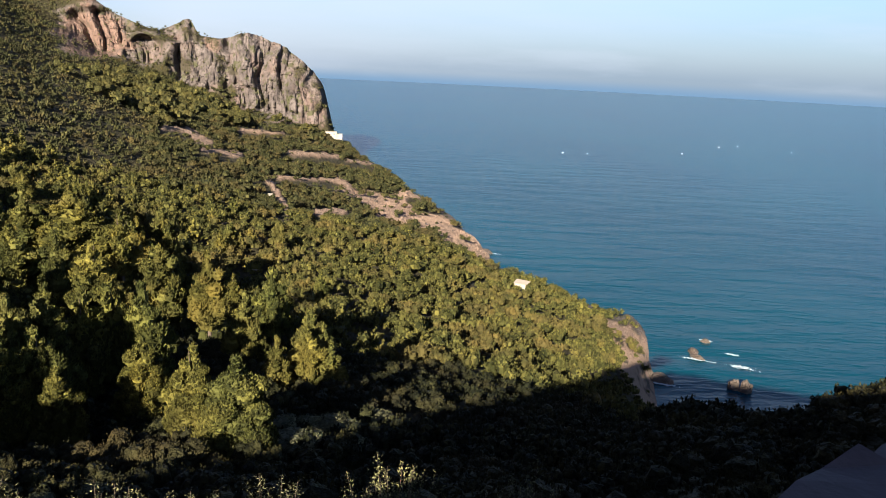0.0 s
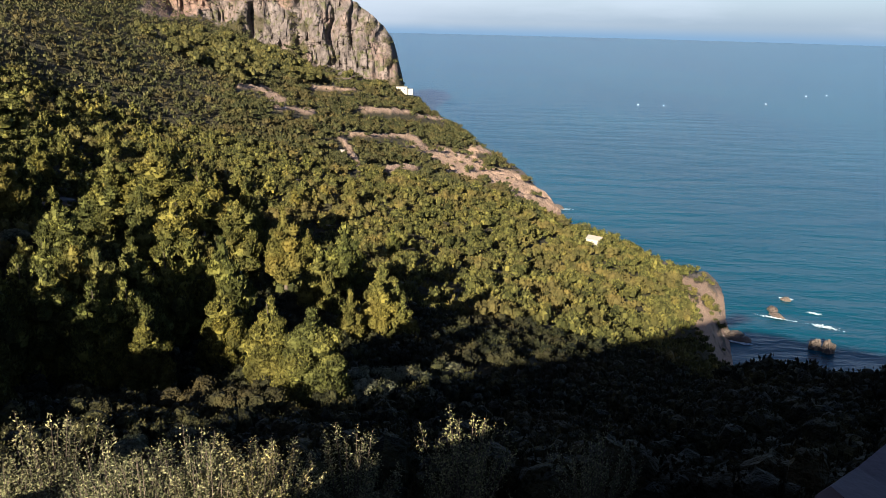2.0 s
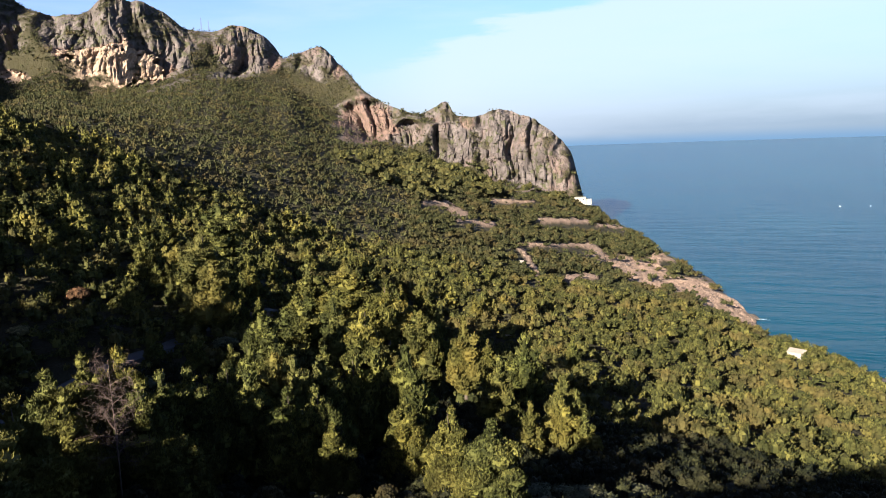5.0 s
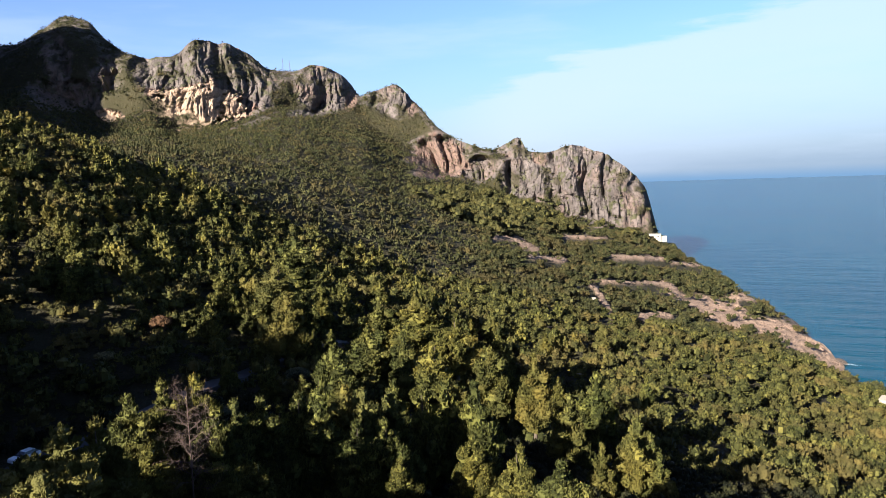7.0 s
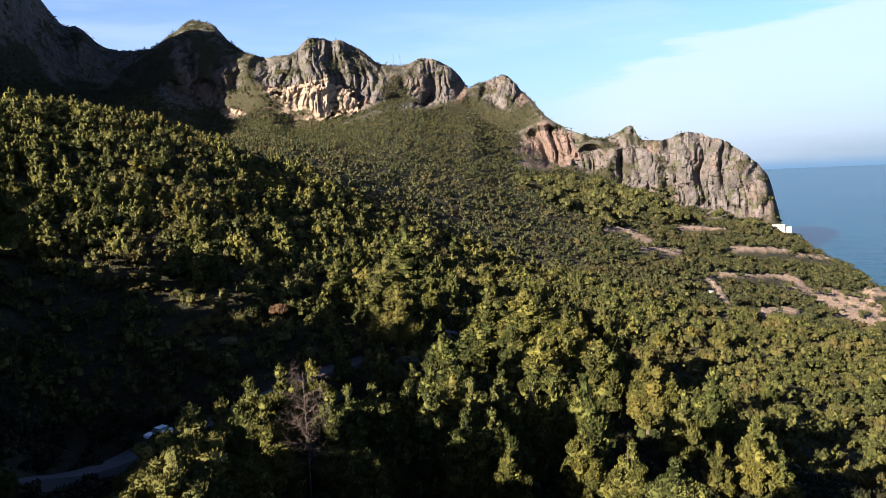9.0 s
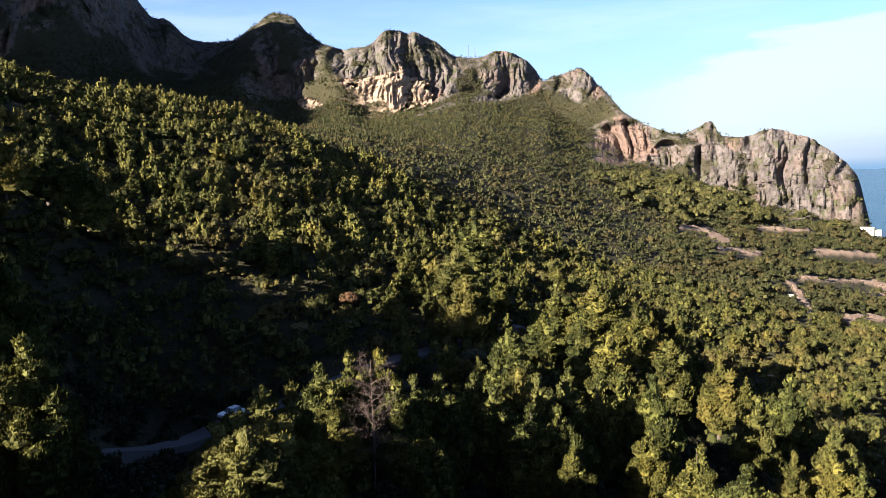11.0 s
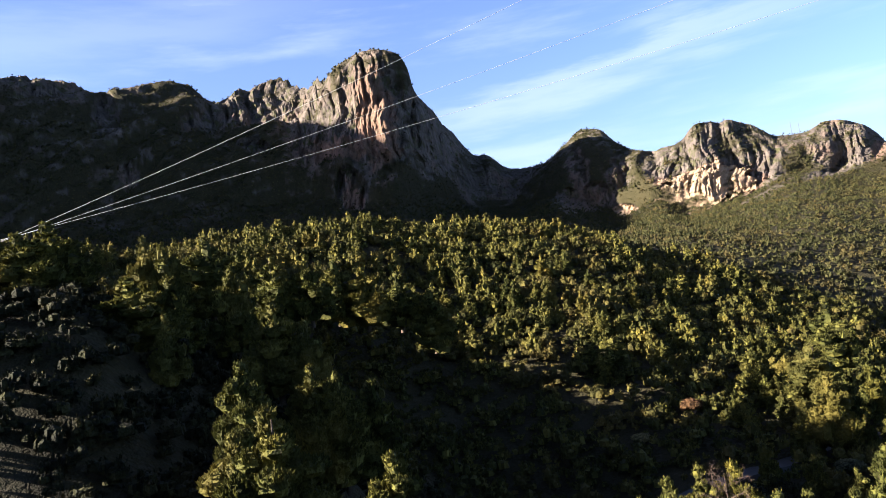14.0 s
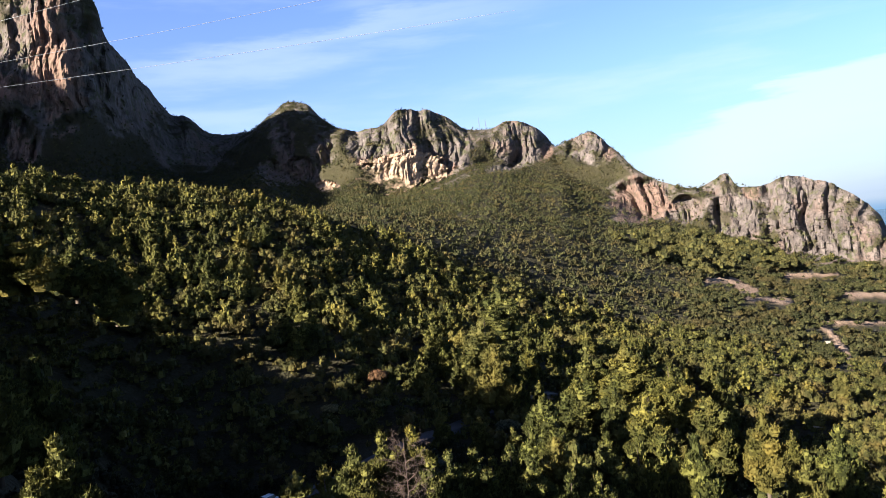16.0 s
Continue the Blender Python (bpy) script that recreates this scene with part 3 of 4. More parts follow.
# bare red earth above the cape, and tracks across the far slope: bearing and height angle of both ends, half the width
TRACKS = [
    (-15.6, -5.3, -12.4, -5.35, 0.13), (-18.2, -6.7, -15.5, -7.1, 0.17), (-11.9, -6.75, -8.3, -7.05, 0.17), (-13.7, -8.65, -10.0, -8.8, 0.14),
    (-13.4, -9.1, -12.3, -10.6, 0.24), (-12.3, -10.6, -11.9, -12.2, 0.20), (-9.7, -11.3, -7.8, -11.3, 0.26), (-20.8, -5.15, -19.1, -5.4, 0.20),
    (-19.2, -5.4, -17.8, -6.2, 0.34), (-10.1, -8.8, -8.0, -8.9, 0.17), (-8.2, -8.7, -7.4, -9.5, 0.26), (-3.3, -9.5, -2.0, -9.8, 0.22),
    (-16.5, -11.4, -14.6, -11.9, 0.16), (-7.6, -7.3, -5.6, -7.5, 0.14),
]
el = seen_at()
rag = layered(X / 11, Y / 11, 9.1 + 0 * X, 3, 0.6) - 0.5
upper = np.interp(BEARINGS, [-8.4, -6.7, -3.0, -2.1, 0, 2.3, 3.6, 4.2], [-9.3, -9.5, -9.85, -10.7, -11.4, -12.5, -13.3, -14])[None, :]
lower = np.interp(BEARINGS, [-8.4, -6.7, -5.3, -3.4, 0, 1.1, 3.6, 4.2], [-9.5, -10.4, -11.4, -12.5, -13.1, -14.5, -14.6, -14.6])[None, :]
cape = smooth01(upper - el + rag * 1.2, -0.1, 0.25) * smooth01(el - lower + rag * 1.2, -0.1, 0.25) * smooth01(BEARINGS, -8.8, -8.0)[None, :] * (1 - smooth01(BEARINGS, 3.9, 4.5)[None, :]) * smooth01(R, 340, 370)
trail, CLEAR = 0, 0 * Z
for b0, e0, b1, e1, w in TRACKS:
    u = np.clip(((BEARINGS[None, :] - b0) * (b1 - b0) + (el - e0) * (e1 - e0)) / ((b1 - b0) ** 2 + (e1 - e0) ** 2), 0, 1)
    gap = np.hypot(BEARINGS[None, :] - b0 - u * (b1 - b0), (el - e0 - u * (e1 - e0)))
    trail = np.maximum(trail, smooth01(w * (1 + rag * 2.4) - gap, -0.05, 0.06) * smooth01(R, 300, 330))
    gap = np.hypot(BEARINGS[None, :] - b0 - u * (b1 - b0), (el + 0.28 - e0 - u * (e1 - e0)))
    CLEAR = np.maximum(CLEAR, smooth01(w + 0.3 - gap, 0.0, 0.1) * smooth01(R, 300, 330))
Z = Z + cape * (1 - face) * ((layered(X / 9, Y / 9, 0.2 + 0 * X, 4, 0.65) - 0.5) * 6.5)
# the point of the cape is broken rock
ROCKY = np.maximum(ROCKY, smooth01(BEARINGS, 0.0, 1.6)[None, :] * cape * smooth01(layered(X / 6, Y / 6, Z / 5, 3), 0.35, 0.5))
Z = Z + trail * 1.2
BARE = np.clip(cape + trail + scar, 0, 1) * (1 - face)
FRESH = np.maximum(FRESH, scar)
quads = (np.arange(nr - 1)[:, None] * nb + np.arange(nb - 1)[None, :]).ravel()
faces = np.stack([quads, quads + nb, quads + nb + 1, quads + 1], 1)
ground = mesh_object("ground", np.stack([X.ravel(), Y.ravel(), Z.ravel()], 1), faces, HILL, smooth=True)
hard = ROCKY[:-1, :-1].ravel() > 0.35
ground.data.polygons.foreach_set("use_smooth", ~hard)
for key, values in (("rock", ROCKY), ("bare", BARE), ("fresh", FRESH)):
    ground.data.attributes.new(key, "FLOAT", "POINT").data.foreach_set("value", values.ravel().astype(np.float32))
tagged(ground, "steep coastal mountainside of scrub soil and bare rock faces", "hillside", kind="structure")

ang = np.radians(np.arange(0, 360, 3))
rad = np.array([1, 150, 300, 600, 1200, 2400, 4900.0])
sv = np.stack([np.outer(rad, np.sin(ang)), np.outer(rad, np.cos(ang)), np.zeros((len(rad), len(ang)))], 2).reshape(-1, 3)
na = len(ang)
sf = np.array([(i * na + j, (i + 1) * na + j, (i + 1) * na + (j + 1) % na, i * na + (j + 1) % na) for i in range(len(rad) - 1) for j in range(na)])
sea = mesh_object("water", sv, sf, SEA, smooth=True)
tagged(sea, "calm blue-green open sea with small ripples", "sea", kind="structure")


def at(bearing, s_or_r, values=None):
    """Bilinear values of the land at bearings and distances (arrays)."""
    bearing, r = np.atleast_1d(bearing).astype(float), np.atleast_1d(s_or_r).astype(float)
    j = np.clip(np.searchsorted(BEARINGS, bearing) - 1, 0, nb - 2)
    fb = np.clip((bearing - BEARINGS[j]) / (BEARINGS[j + 1] - BEARINGS[j]), 0, 1)
    res = []
    for col, jj in ((1 - fb, j), (fb, j + 1)):
        rr = R[:, jj]
        i = np.clip((rr < r[None, :]).sum(0) - 1, 0, nr - 2)
        k = np.arange(len(r))
        f = np.clip((r - rr[i, k]) / np.maximum(rr[i + 1, k] - rr[i, k], 1e-3), 0, 1)
        res.append([col * (a[i, jj] * (1 - f) + a[i + 1, jj] * f) for a in (Z, ROCKY, BARE, CLEAR)])
    return [a + b for a, b in zip(*res)]


def ground_at(bearing, r):
    """The point of the ground at a bearing and a distance."""
    zz = at(bearing, r)[0][0]
    return Vector((r * math.sin(radians(bearing)), r * math.cos(radians(bearing)), float(zz)))


# ---- plants ----
def diamonds(centres, axes, sides, lengths, widths):
    """Leaf-shaped quads: centre, long axis, side axis."""
    L, W = np.asarray(lengths)[:, None], np.asarray(widths)[:, None]
    v = np.stack([centres - axes * L / 2, centres + sides * W / 2 - axes * L * 0.08, centres + axes * L / 2, centres - sides * W / 2 - axes * L * 0.08], 1)
    return v


def unit(v):
    return v / (np.linalg.norm(v, axis=-1, keepdims=True) + 1e-9)


def leafage(rng, lobes, count, length, width, up=0.5, wild=0.7, low=-0.35):
    """Leaves on the outer shell of lobes (x, y, z, rx, rz)."""
    lobes = np.array(lobes, float)
    pick = rng.choice(len(lobes), count, p=lobes[:, 3] ** 2 / (lobes[:, 3] ** 2).sum())
    n = unit(rng.normal(size=(count, 3)))
    n[:, 2] = np.where(n[:, 2] < low, -n[:, 2], n[:, 2])
    lb = lobes[pick]
    depth = 1 - 0.35 * rng.random(count) ** 2
    c = lb[:, :3] + n * np.stack([lb[:, 3], lb[:, 3], lb[:, 4]], 1) * depth[:, None]
    # leaves lie against the shell, more or less, and point upwards along it
    m = unit(n + rng.normal(size=(count, 3)) * wild * 0.45)
    way_up = np.array([0, 0, 0.6 + up]) + rng.normal(size=(count, 3)) * 0.6
    axis = unit(way_up - m * (way_up * m).sum(1, keepdims=True))
    side = np.cross(m, axis)
    k = 0.6 + 0.8 * rng.random(count)
    return diamonds(c, axis, side, length * k, width * k)


def candles(rng, lobes, count, length, width, blades=3, rise=1.0, low=-0.25):
    """Upturned shoots on lobes (x, y, z, rx, rz): each a small spindle of crossed blades that points up and outwards."""
    lobes = np.array(lobes, float)
    pick = rng.choice(len(lobes), count, p=lobes[:, 3] ** 2 / (lobes[:, 3] ** 2).sum())
    lb = lobes[pick]
    away = unit(lb[:, :2] + 1e-6)
    n = rng.normal(size=(count, 3)) + np.concatenate([away * 0.5, np.full((count, 1), 0.35)], 1)
    n = unit(n)
    n[:, 2] = np.where(n[:, 2] < low, -n[:, 2], n[:, 2])
    c = lb[:, :3] + n * np.stack([lb[:, 3], lb[:, 3], lb[:, 4]], 1) * (0.86 + 0.2 * rng.random(count))[:, None]
    axis = unit(np.array([0, 0, rise]) + n * 0.6 + rng.normal(size=(count, 3)) * 0.22)
    k = (0.6 + 0.8 * rng.random(count))[:, None]
    first = unit(np.cross(axis, rng.normal(size=(count, 3))))
    second = np.cross(axis, first)
    out = []
    for i in range(blades):
        a = math.pi * i / blades
        side = first * math.cos(a) + second * math.sin(a)
        belly = c + axis * length * k * 0.12
        out.append(np.stack([c - axis * length * k * 0.3, belly + side * width * k / 2, c + axis * length * k * 0.7, belly - side * width * k / 2], 1))
    return np.concatenate(out)


def cores(rng, lobes, around, rows, fill=0.84, low=-0.5):
    """The closed inner mass of a crown: one lumpy dome to a lobe (x, y, z, rx, rz)."""
    out = []
    for x, y, z, rx, rz in lobes:
        a = np.linspace(0, 2 * math.pi, around + 1)[None, :] + rng.random() * 6.3
        e = np.linspace(low, 1.0, rows + 1)[:, None] * math.pi / 2
        lump = 1 + 0.34 * (rng.random((rows + 1, around + 1)) - 0.5)
        lump[:, -1] = lump[:, 0]
        lump[-1] = 1.0
        p = np.stack([np.cos(e) * np.cos(a) * lump * rx * fill, np.cos(e) * np.sin(a) * lump * rx * fill, np.sin(e) * lump * rz * fill + 0 * a], -1)
        q = np.stack([p[:-1, :-1], p[:-1, 1:], p[1:, 1:], p[1:, :-1]], 2).reshape(-1, 4, 3)
        out.append(q + np.array([x, y, z]))
    return np.concatenate(out)


def quads_mesh(name, v, mat, parent=None, label=""):
    n = len(v)
    return mesh_object(name, v.reshape(-1, 3), np.arange(4 * n).reshape(n, 4), mat, parent, False, label)


def pine_lobes(rng, h, w, tiers, arms, blunt=0.62):
    """Tiers of boughs that shorten towards the top, as lobes round the trunk."""
    lobes = []
    for k in range(tiers):
        u = (k + 0.5) / tiers
        rad = w / 2 * (0.78 + 0.22 * min(1, u / 0.2)) * (1 - u ** 2.0) ** blunt
        n = max(3, round(arms * (1 - 0.5 * u)))
        for j in range(n):
            a = 2 * math.pi * (j + 0.7 * rng.random()) / n + k * 1.3
            far_out = rad * (0.5 + 0.34 * rng.random())
            rr = rad * (0.30 + 0.14 * rng.random()) + 0.012 * w
            lobes.append((far_out * math.cos(a), far_out * math.sin(a), h * (0.07 + 0.86 * u) + 0.05 * h * rng.normal() / tiers * 4, rr, rr * (0.75 + 0.5 * rng.random())))
        lobes.append((0, 0, h * (0.05 + 0.86 * u), rad * 0.55, 0.75 * h / tiers))
    lobes.append((0, 0, h * 0.93, w * 0.07, h * 0.05))
    return lobes


def pine_tree(rng, h, w, shoots, length, tiers, arms, limbs, blades):
    """A bushy coastal pine: tapered trunk, limbs, and a crown of upturned shoots on tiers of boughs."""
    tree = new("pine_tree")
    lb = pine_lobes(rng, h, w, tiers, arms, 0.6 + 0.35 * rng.random())
    bend = rng.normal(size=2) * 0.02 * h
    trunk = [(bend[0] * u * u, bend[1] * u * u, -0.6 + u * (h * 0.93 + 0.6), 0.022 * h * (1 - u) ** 0.8 + 0.02) for u in np.linspace(0, 1, 7)]
    v, f = tubes([trunk], 7)
    mesh_object("trunk", v, f, BARK, tree, True)
    for x, y, z, rx, rz in lb[1:limbs * 3:3]:
        z0 = max(0.1 * h, z - 0.45 * math.hypot(x, y) - 0.3)
        v, f = tubes([[(0, 0, z0, 0.008 * h), (x * 0.5, y * 0.5, (z0 + z) / 2 - 0.1, 0.005 * h), (x, y, z, 0.002 * h)]], 4)
        mesh_object("limb", v, f, BARK, tree, True)
    crown = np.concatenate([candles(rng, lb, shoots, length, length * 0.42, blades), cores(rng, lb, 7 if limbs else 6, 4 if limbs else 3, 0.95)])
    quads_mesh("crown", crown, PINE, tree)
    return tree


def bush(rng, w, h, leaves, length, mat, lobes=7):
    plant = new("scrub_bush")
    lb = []
    for k in range(lobes):
        a, q = k * 2.4 + rng.random(), w * 0.30 * math.sqrt((k + 0.4) / lobes)
        rr = w * (0.17 + 0.08 * rng.random())
        lb.append((q * math.cos(a), q * math.sin(a), h * (0.72 - 0.5 * q / w) - rr * 0.3, rr, rr * h / w * 1.1))
    stems = [[(0, 0, -0.3, 0.03 * w), (x * 0.6, y * 0.6, z * 0.5, 0.015 * w), (x, y, z, 0.004 * w)] for x, y, z, *_ in lb]
    v, f = tubes(stems, 4)
    mesh_object("woody_base", v, f, BARK, plant, True)
    leaf = leafage(rng, lb, leaves, length, length * 0.5, up=0.3, wild=0.9)
    quads_mesh("foliage", np.concatenate([leaf, cores(rng, lb, 8, 4, 0.84)]), mat, plant)
    return plant


def scatter(name, spots, templates, sizes, mat, label, category):
    """Many small plants joined into one object of stuff: leaf templates turned, scaled and set on the spots."""
    rng = np.random.default_rng(len(name))
    k = rng.integers(0, len(templates), len(spots))
    out = []
    for i, tpl in enumerate(templates):
        pts = spots[k == i]
        sz = sizes[k == i]
        a = rng.random(len(pts)) * 2 * math.pi
        c, s = np.cos(a)[:, None, None], np.sin(a)[:, None, None]
        g = tpl[None] * sz[:, None, None, None]
        g = np.stack([g[..., 0] * c - g[..., 1] * s, g[..., 0] * s + g[..., 1] * c, g[..., 2]], -1)
        out.append((g + pts[:, None, None, :]).reshape(-1, 4, 3))
    ob = quads_mesh(name, np.concatenate(out), mat)
    return tagged(ob, label, category, kind="stuff")


def spots_in(rng, count, b0, b1, r0, r1, keep):
    """Random spots of the land within a sector, thinned by keep(bearing, r, z, rock, bare, clear), which gives a chance."""
    b = b0 + (b1 - b0) * rng.random(count)
    r = np.sqrt(r0**2 + (r1**2 - r0**2) * rng.random(count))
    z, rock, bare, clear = at(b, r)
    ok = rng.random(count) < keep(b, r, z, rock, bare, clear)
    b, r, z = b[ok], r[ok], z[ok]
    return np.stack([r * np.sin(np.radians(b)), r * np.cos(np.radians(b)), z], 1), b, r


# the lower road through the gully: bearing and distance
ROUTE = [(-66, 100), (-60, 112), (-55.4, 122), (-50, 126), (-45, 131), (-41, 140), (-38, 156), (-36.4, 168), (-33, 176)]


def scrub_chance(b, r, z, rock, bare, clear):
    verge = np.interp(b, [q[0] for q in ROUTE], [q[1] for q in ROUTE]) - r
    off_road = 1 - (b > -66) * (b < -33) * (verge > -3.5) * (verge < 5.5)
    gaps = smooth01(layered(b * 2.1, r / 14.0, 0 * b + 2.2, 2), 0.2, 0.5)
    return (z > 2.5) * (1 - 0.9 * rock) * (1 - 0.93 * np.maximum(bare, clear)) * (0.45 + 0.55 * gaps) * off_road


def bush_templates(rng, kinds, leaves, length, width=0.5, lobes=4, tall=1.0, around=6, rows=2, blades=2):
    made = []
    for _ in range(kinds):
        lb = []
        for k in range(lobes):
            a, q = k * 2.4 + rng.random(), (0.30 + 0.12 * rng.random()) * math.sqrt((k + 0.3) / lobes)
            lb.append((q * math.cos(a), q * math.sin(a), (0.22 + 0.3 * rng.random()) * tall, 0.16 + 0.14 * rng.random(), (0.2 + 0.1 * rng.random()) * tall))
        leaf = candles(rng, lb, leaves, length, length * width, blades, 0.5)
        made.append(np.concatenate([leaf, cores(rng, lb, around, rows, 0.88, -0.2)]))
    return made


rng = np.random.default_rng(11)
# the fine, low growth of the high slope, then the taller bushes of the seaward slope
pts, b, r = spots_in(rng, 62000, -97, -20, 345, 980, scrub_chance)
top = 1 - 0.4 * smooth01(r, 790, 850)
scatter("far_scrub", pts, bush_templates(rng, 10, 5, 0.3, lobes=1, around=5, tall=0.8, blades=1), (3.0 + 2.6 * rng.random(len(pts)) ** 2) * top * (1.12 - 0.12 * smooth01(r, 400, 560)), SLOPE_SCRUB,
        "low brown-green scrub covering the high slopes", "scrub")
# growth on the ledges and tops of the rock faces
i, j = rng.integers(int(np.searchsorted(STEPS, 7.7)), int(np.searchsorted(STEPS, 9.05)), 16000), rng.integers(int(np.searchsorted(BEARINGS, -97)), int(np.searchsorted(BEARINGS, -9.5)), 16000)
grown = rng.random(16000) < 1 - 0.94 * ROCKY[i, j]
pts = np.stack([X[i, j], Y[i, j], Z[i, j]], 1)[grown]
scatter("cliff_scrub", pts, bush_templates(rng, 8, 5, 0.3, lobes=1, around=5, tall=0.9, blades=1), 2.2 + 2.6 * rng.random(len(pts)) ** 2, SLOPE_SCRUB,
        "dark scrub growing on the ledges of the rock faces", "scrub")
pts, b, r = spots_in(rng, 15500, -22, 6, 325, 768, scrub_chance)
scatter("seaward_scrub", pts, bush_templates(rng, 10, 22, 0.18, 0.6, lobes=3), 2.2 + 5.0 * rng.random(len(pts)) ** 3, SLOPE_SCRUB,
        "dark green evergreen bushes on the seaward slope", "scrub")
pts, b, r = spots_in(rng, 21000, -97, 19, 128, 345, scrub_chance)
scatter("slope_scrub", pts, bush_templates(rng, 14, 40, 0.14, 0.6, lobes=3, tall=1.1, around=6, rows=2), 1.7 + 4.6 * rng.random(len(pts)) ** 3.2, SCRUB,
        "dense olive-green evergreen scrub on the middle slope", "scrub")
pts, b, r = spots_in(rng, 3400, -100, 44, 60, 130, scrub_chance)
scatter("shaded_scrub", pts, bush_templates(rng, 10, 50, 0.12, lobes=5, around=6), 1.8 + 2.0 * rng.random(len(pts)), SHADE_SCRUB,
        "evergreen scrub filling the shaded gully, its leaves coloured dark for the shade", "scrub")
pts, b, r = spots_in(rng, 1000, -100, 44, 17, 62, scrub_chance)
scatter("bank_scrub", pts, bush_templates(rng, 8, 120, 0.08, lobes=6, around=8, rows=3), 1.8 + 1.8 * rng.random(len(pts)), SHADE_SCRUB,
        "small-leaved scrub on the bank below the road, coloured dark for the shade", "scrub")
# rounded umbrella pines under the seaward cliffs
pts, b, r = spots_in(rng, 430, -30, -10.5, 520, 745, lambda b, r, z, rock, bare, clear: smooth01(b, -30, -26) * (1 - rock) * (1 - bare) * smooth01(np.degrees(np.arctan2(z - EYE, r)), -5.4, -4.4) * (1 - smooth01(np.degrees(np.arctan2(z - EYE, r)), -2.2, -1.4)) * smooth01(layered(b / 2, r / 30, 0 * b + 8, 2), 0.3, 0.5))
scatter("umbrella_pines", pts, bush_templates(rng, 8, 110, 0.10, 0.6, 6, 1.1, 8, 3), 8 + 6 * rng.random(len(pts)), DOME,
        "rounded umbrella pines below the sea cliffs", "pine trees")


def cone_templates(rng, kinds, count, length):
    made = []
    for _ in range(kinds):
        lb = pine_lobes(rng, 1.0, 0.66 + 0.26 * rng.random(), 4, 6, 0.55 + 0.3 * rng.random())
        made.append(np.concatenate([candles(rng, lb, count, length, length * 0.45, 2), cores(rng, lb, 5, 2, 0.95)]))
    return made


# the pine wood on the upper spur, thinner towards the sea
pts, b, r = spots_in(rng, 2200, -97, -13, 165, 360, lambda b, r, z, rock, bare, clear: np.clip(0.08 + 0.2 * smooth01(-b, 14, 22) + 0.52 * smooth01(-b, 30, 46), 0, 0.8) * smooth01(layered(b / 5, r / 32, 0 * b, 2), 0.32, 0.5) * (1 - 0.97 * smooth01(-b, 42, 46) * (1 - smooth01(r, 190, 202)) * (1 - smooth01(-b, 71, 75))))
scatter("spur_pines", pts, cone_templates(rng, 8, 150, 0.07), 4.2 + 4.0 * rng.random(len(pts)), PINE,
        "young bushy pines covering the spur", "pine trees")

# ---- single pines on the near slopes: bearing, distance, height of the top, width of the crown ----
PINES_A = [
    (-51.18, 54, 84.6, 5.2), (-53.48, 52, 85.1, 6.6), (-56.78, 50, 83.4, 5.6), (-54.88, 47, 84.0, 5.6), (-58.1, 47, 81.9, 4.8),
    (-48.97, 66, 82.8, 2.7), (-46.66, 70, 82.6, 3.7), (-44.25, 71, 82.5, 4.6), (-43.04, 66, 80.7, 3),
    (-48.17, 62, 80.9, 4.2), (-41.54, 70, 80, 2.6), (-39.63, 72, 79.4, 2.7), (-38.12, 74, 77.7, 2.5),
    (-36.71, 76, 78.3, 2.9), (-35.3, 74, 77.4, 2.5), (-33.19, 82, 76.9, 3.7), (-31.78, 80, 77, 3.3),
    (-29.66, 84, 75.3, 3.8), (-32.39, 70, 76.7, 2.6), (-30.18, 72, 75.9, 3), (-26.94, 92, 73.1, 3.5), (-25.23, 94, 73, 3.9),
    (-22.81, 92, 73.7, 3.8), (-23.12, 74, 73.4, 2.8), (-19.29, 64, 75.8, 3.6),
]
PINES_B = [
    (-16.15, 60, 76.1, 4.5), (-30.16, 165, 73.3, 7.5), (-27.14, 160, 73.2, 9.7), (-26.13, 125, 71.4, 6.1),
    (-21.6, 130, 69, 5.9), (-18.07, 122, 69.5, 5.5), (-15.44, 108, 66.9, 4.9), (-13.32, 126, 65.4, 4.8),
    (-10.29, 100, 66.5, 3.8), (-37.91, 165, 81.4, 8.7), (-36.41, 190, 85.6, 8.6), (-41.74, 185, 81.3, 6.3),
    (-52.84, 190, 84.3, 6.5), (-51.63, 185, 83.1, 5.6), (-33.88, 125, 71.9, 6.6), (-34.89, 105, 72.3, 4.8),
    (-31.16, 145, 70.5, 6.6), (-37.21, 150, 77.4, 6.8), (-28.35, 140, 70.2, 5.3), (-24.11, 155, 70.4, 7),
    (-40.25, 58, 78, 2.6), (-28.98, 66, 74.2, 2.5), (-79.33, 74, 97.6, 4.5), (-77.86, 50, 95.2, 7.4),
]
PINES_C = [
    (-80.47, 62, 92.5, 5.6), (-74.27, 88, 95.4, 3.7), (-72.54, 90, 93.9, 3.1), (-69.79, 92, 92.2, 4.2), (-69.22, 60, 89.2, 2),
    (-86.28, 105, 109.3, 9.9), (-84.13, 96, 103.7, 3.6), (-84.91, 128, 117.9, 3.9), (-83.79, 126, 116.2, 4.3),
    (-80.67, 132, 116.7, 9), (-79.23, 120, 110.5, 5.4), (-76.56, 106, 104, 7.2), (-74.21, 104, 100.6, 4.7),
    (-73.57, 150, 113.5, 6.8), (-69.41, 165, 110.7, 8.7), (-76.1, 150, 114.2, 6.8), (-64.52, 170, 103.4, 7.7),
    (-91.05, 118, 119.7, 9.8), (-92.84, 115, 118, 7.8), (-66.87, 175, 109, 7.9), (-71.54, 165, 112.8, 7.5),
]


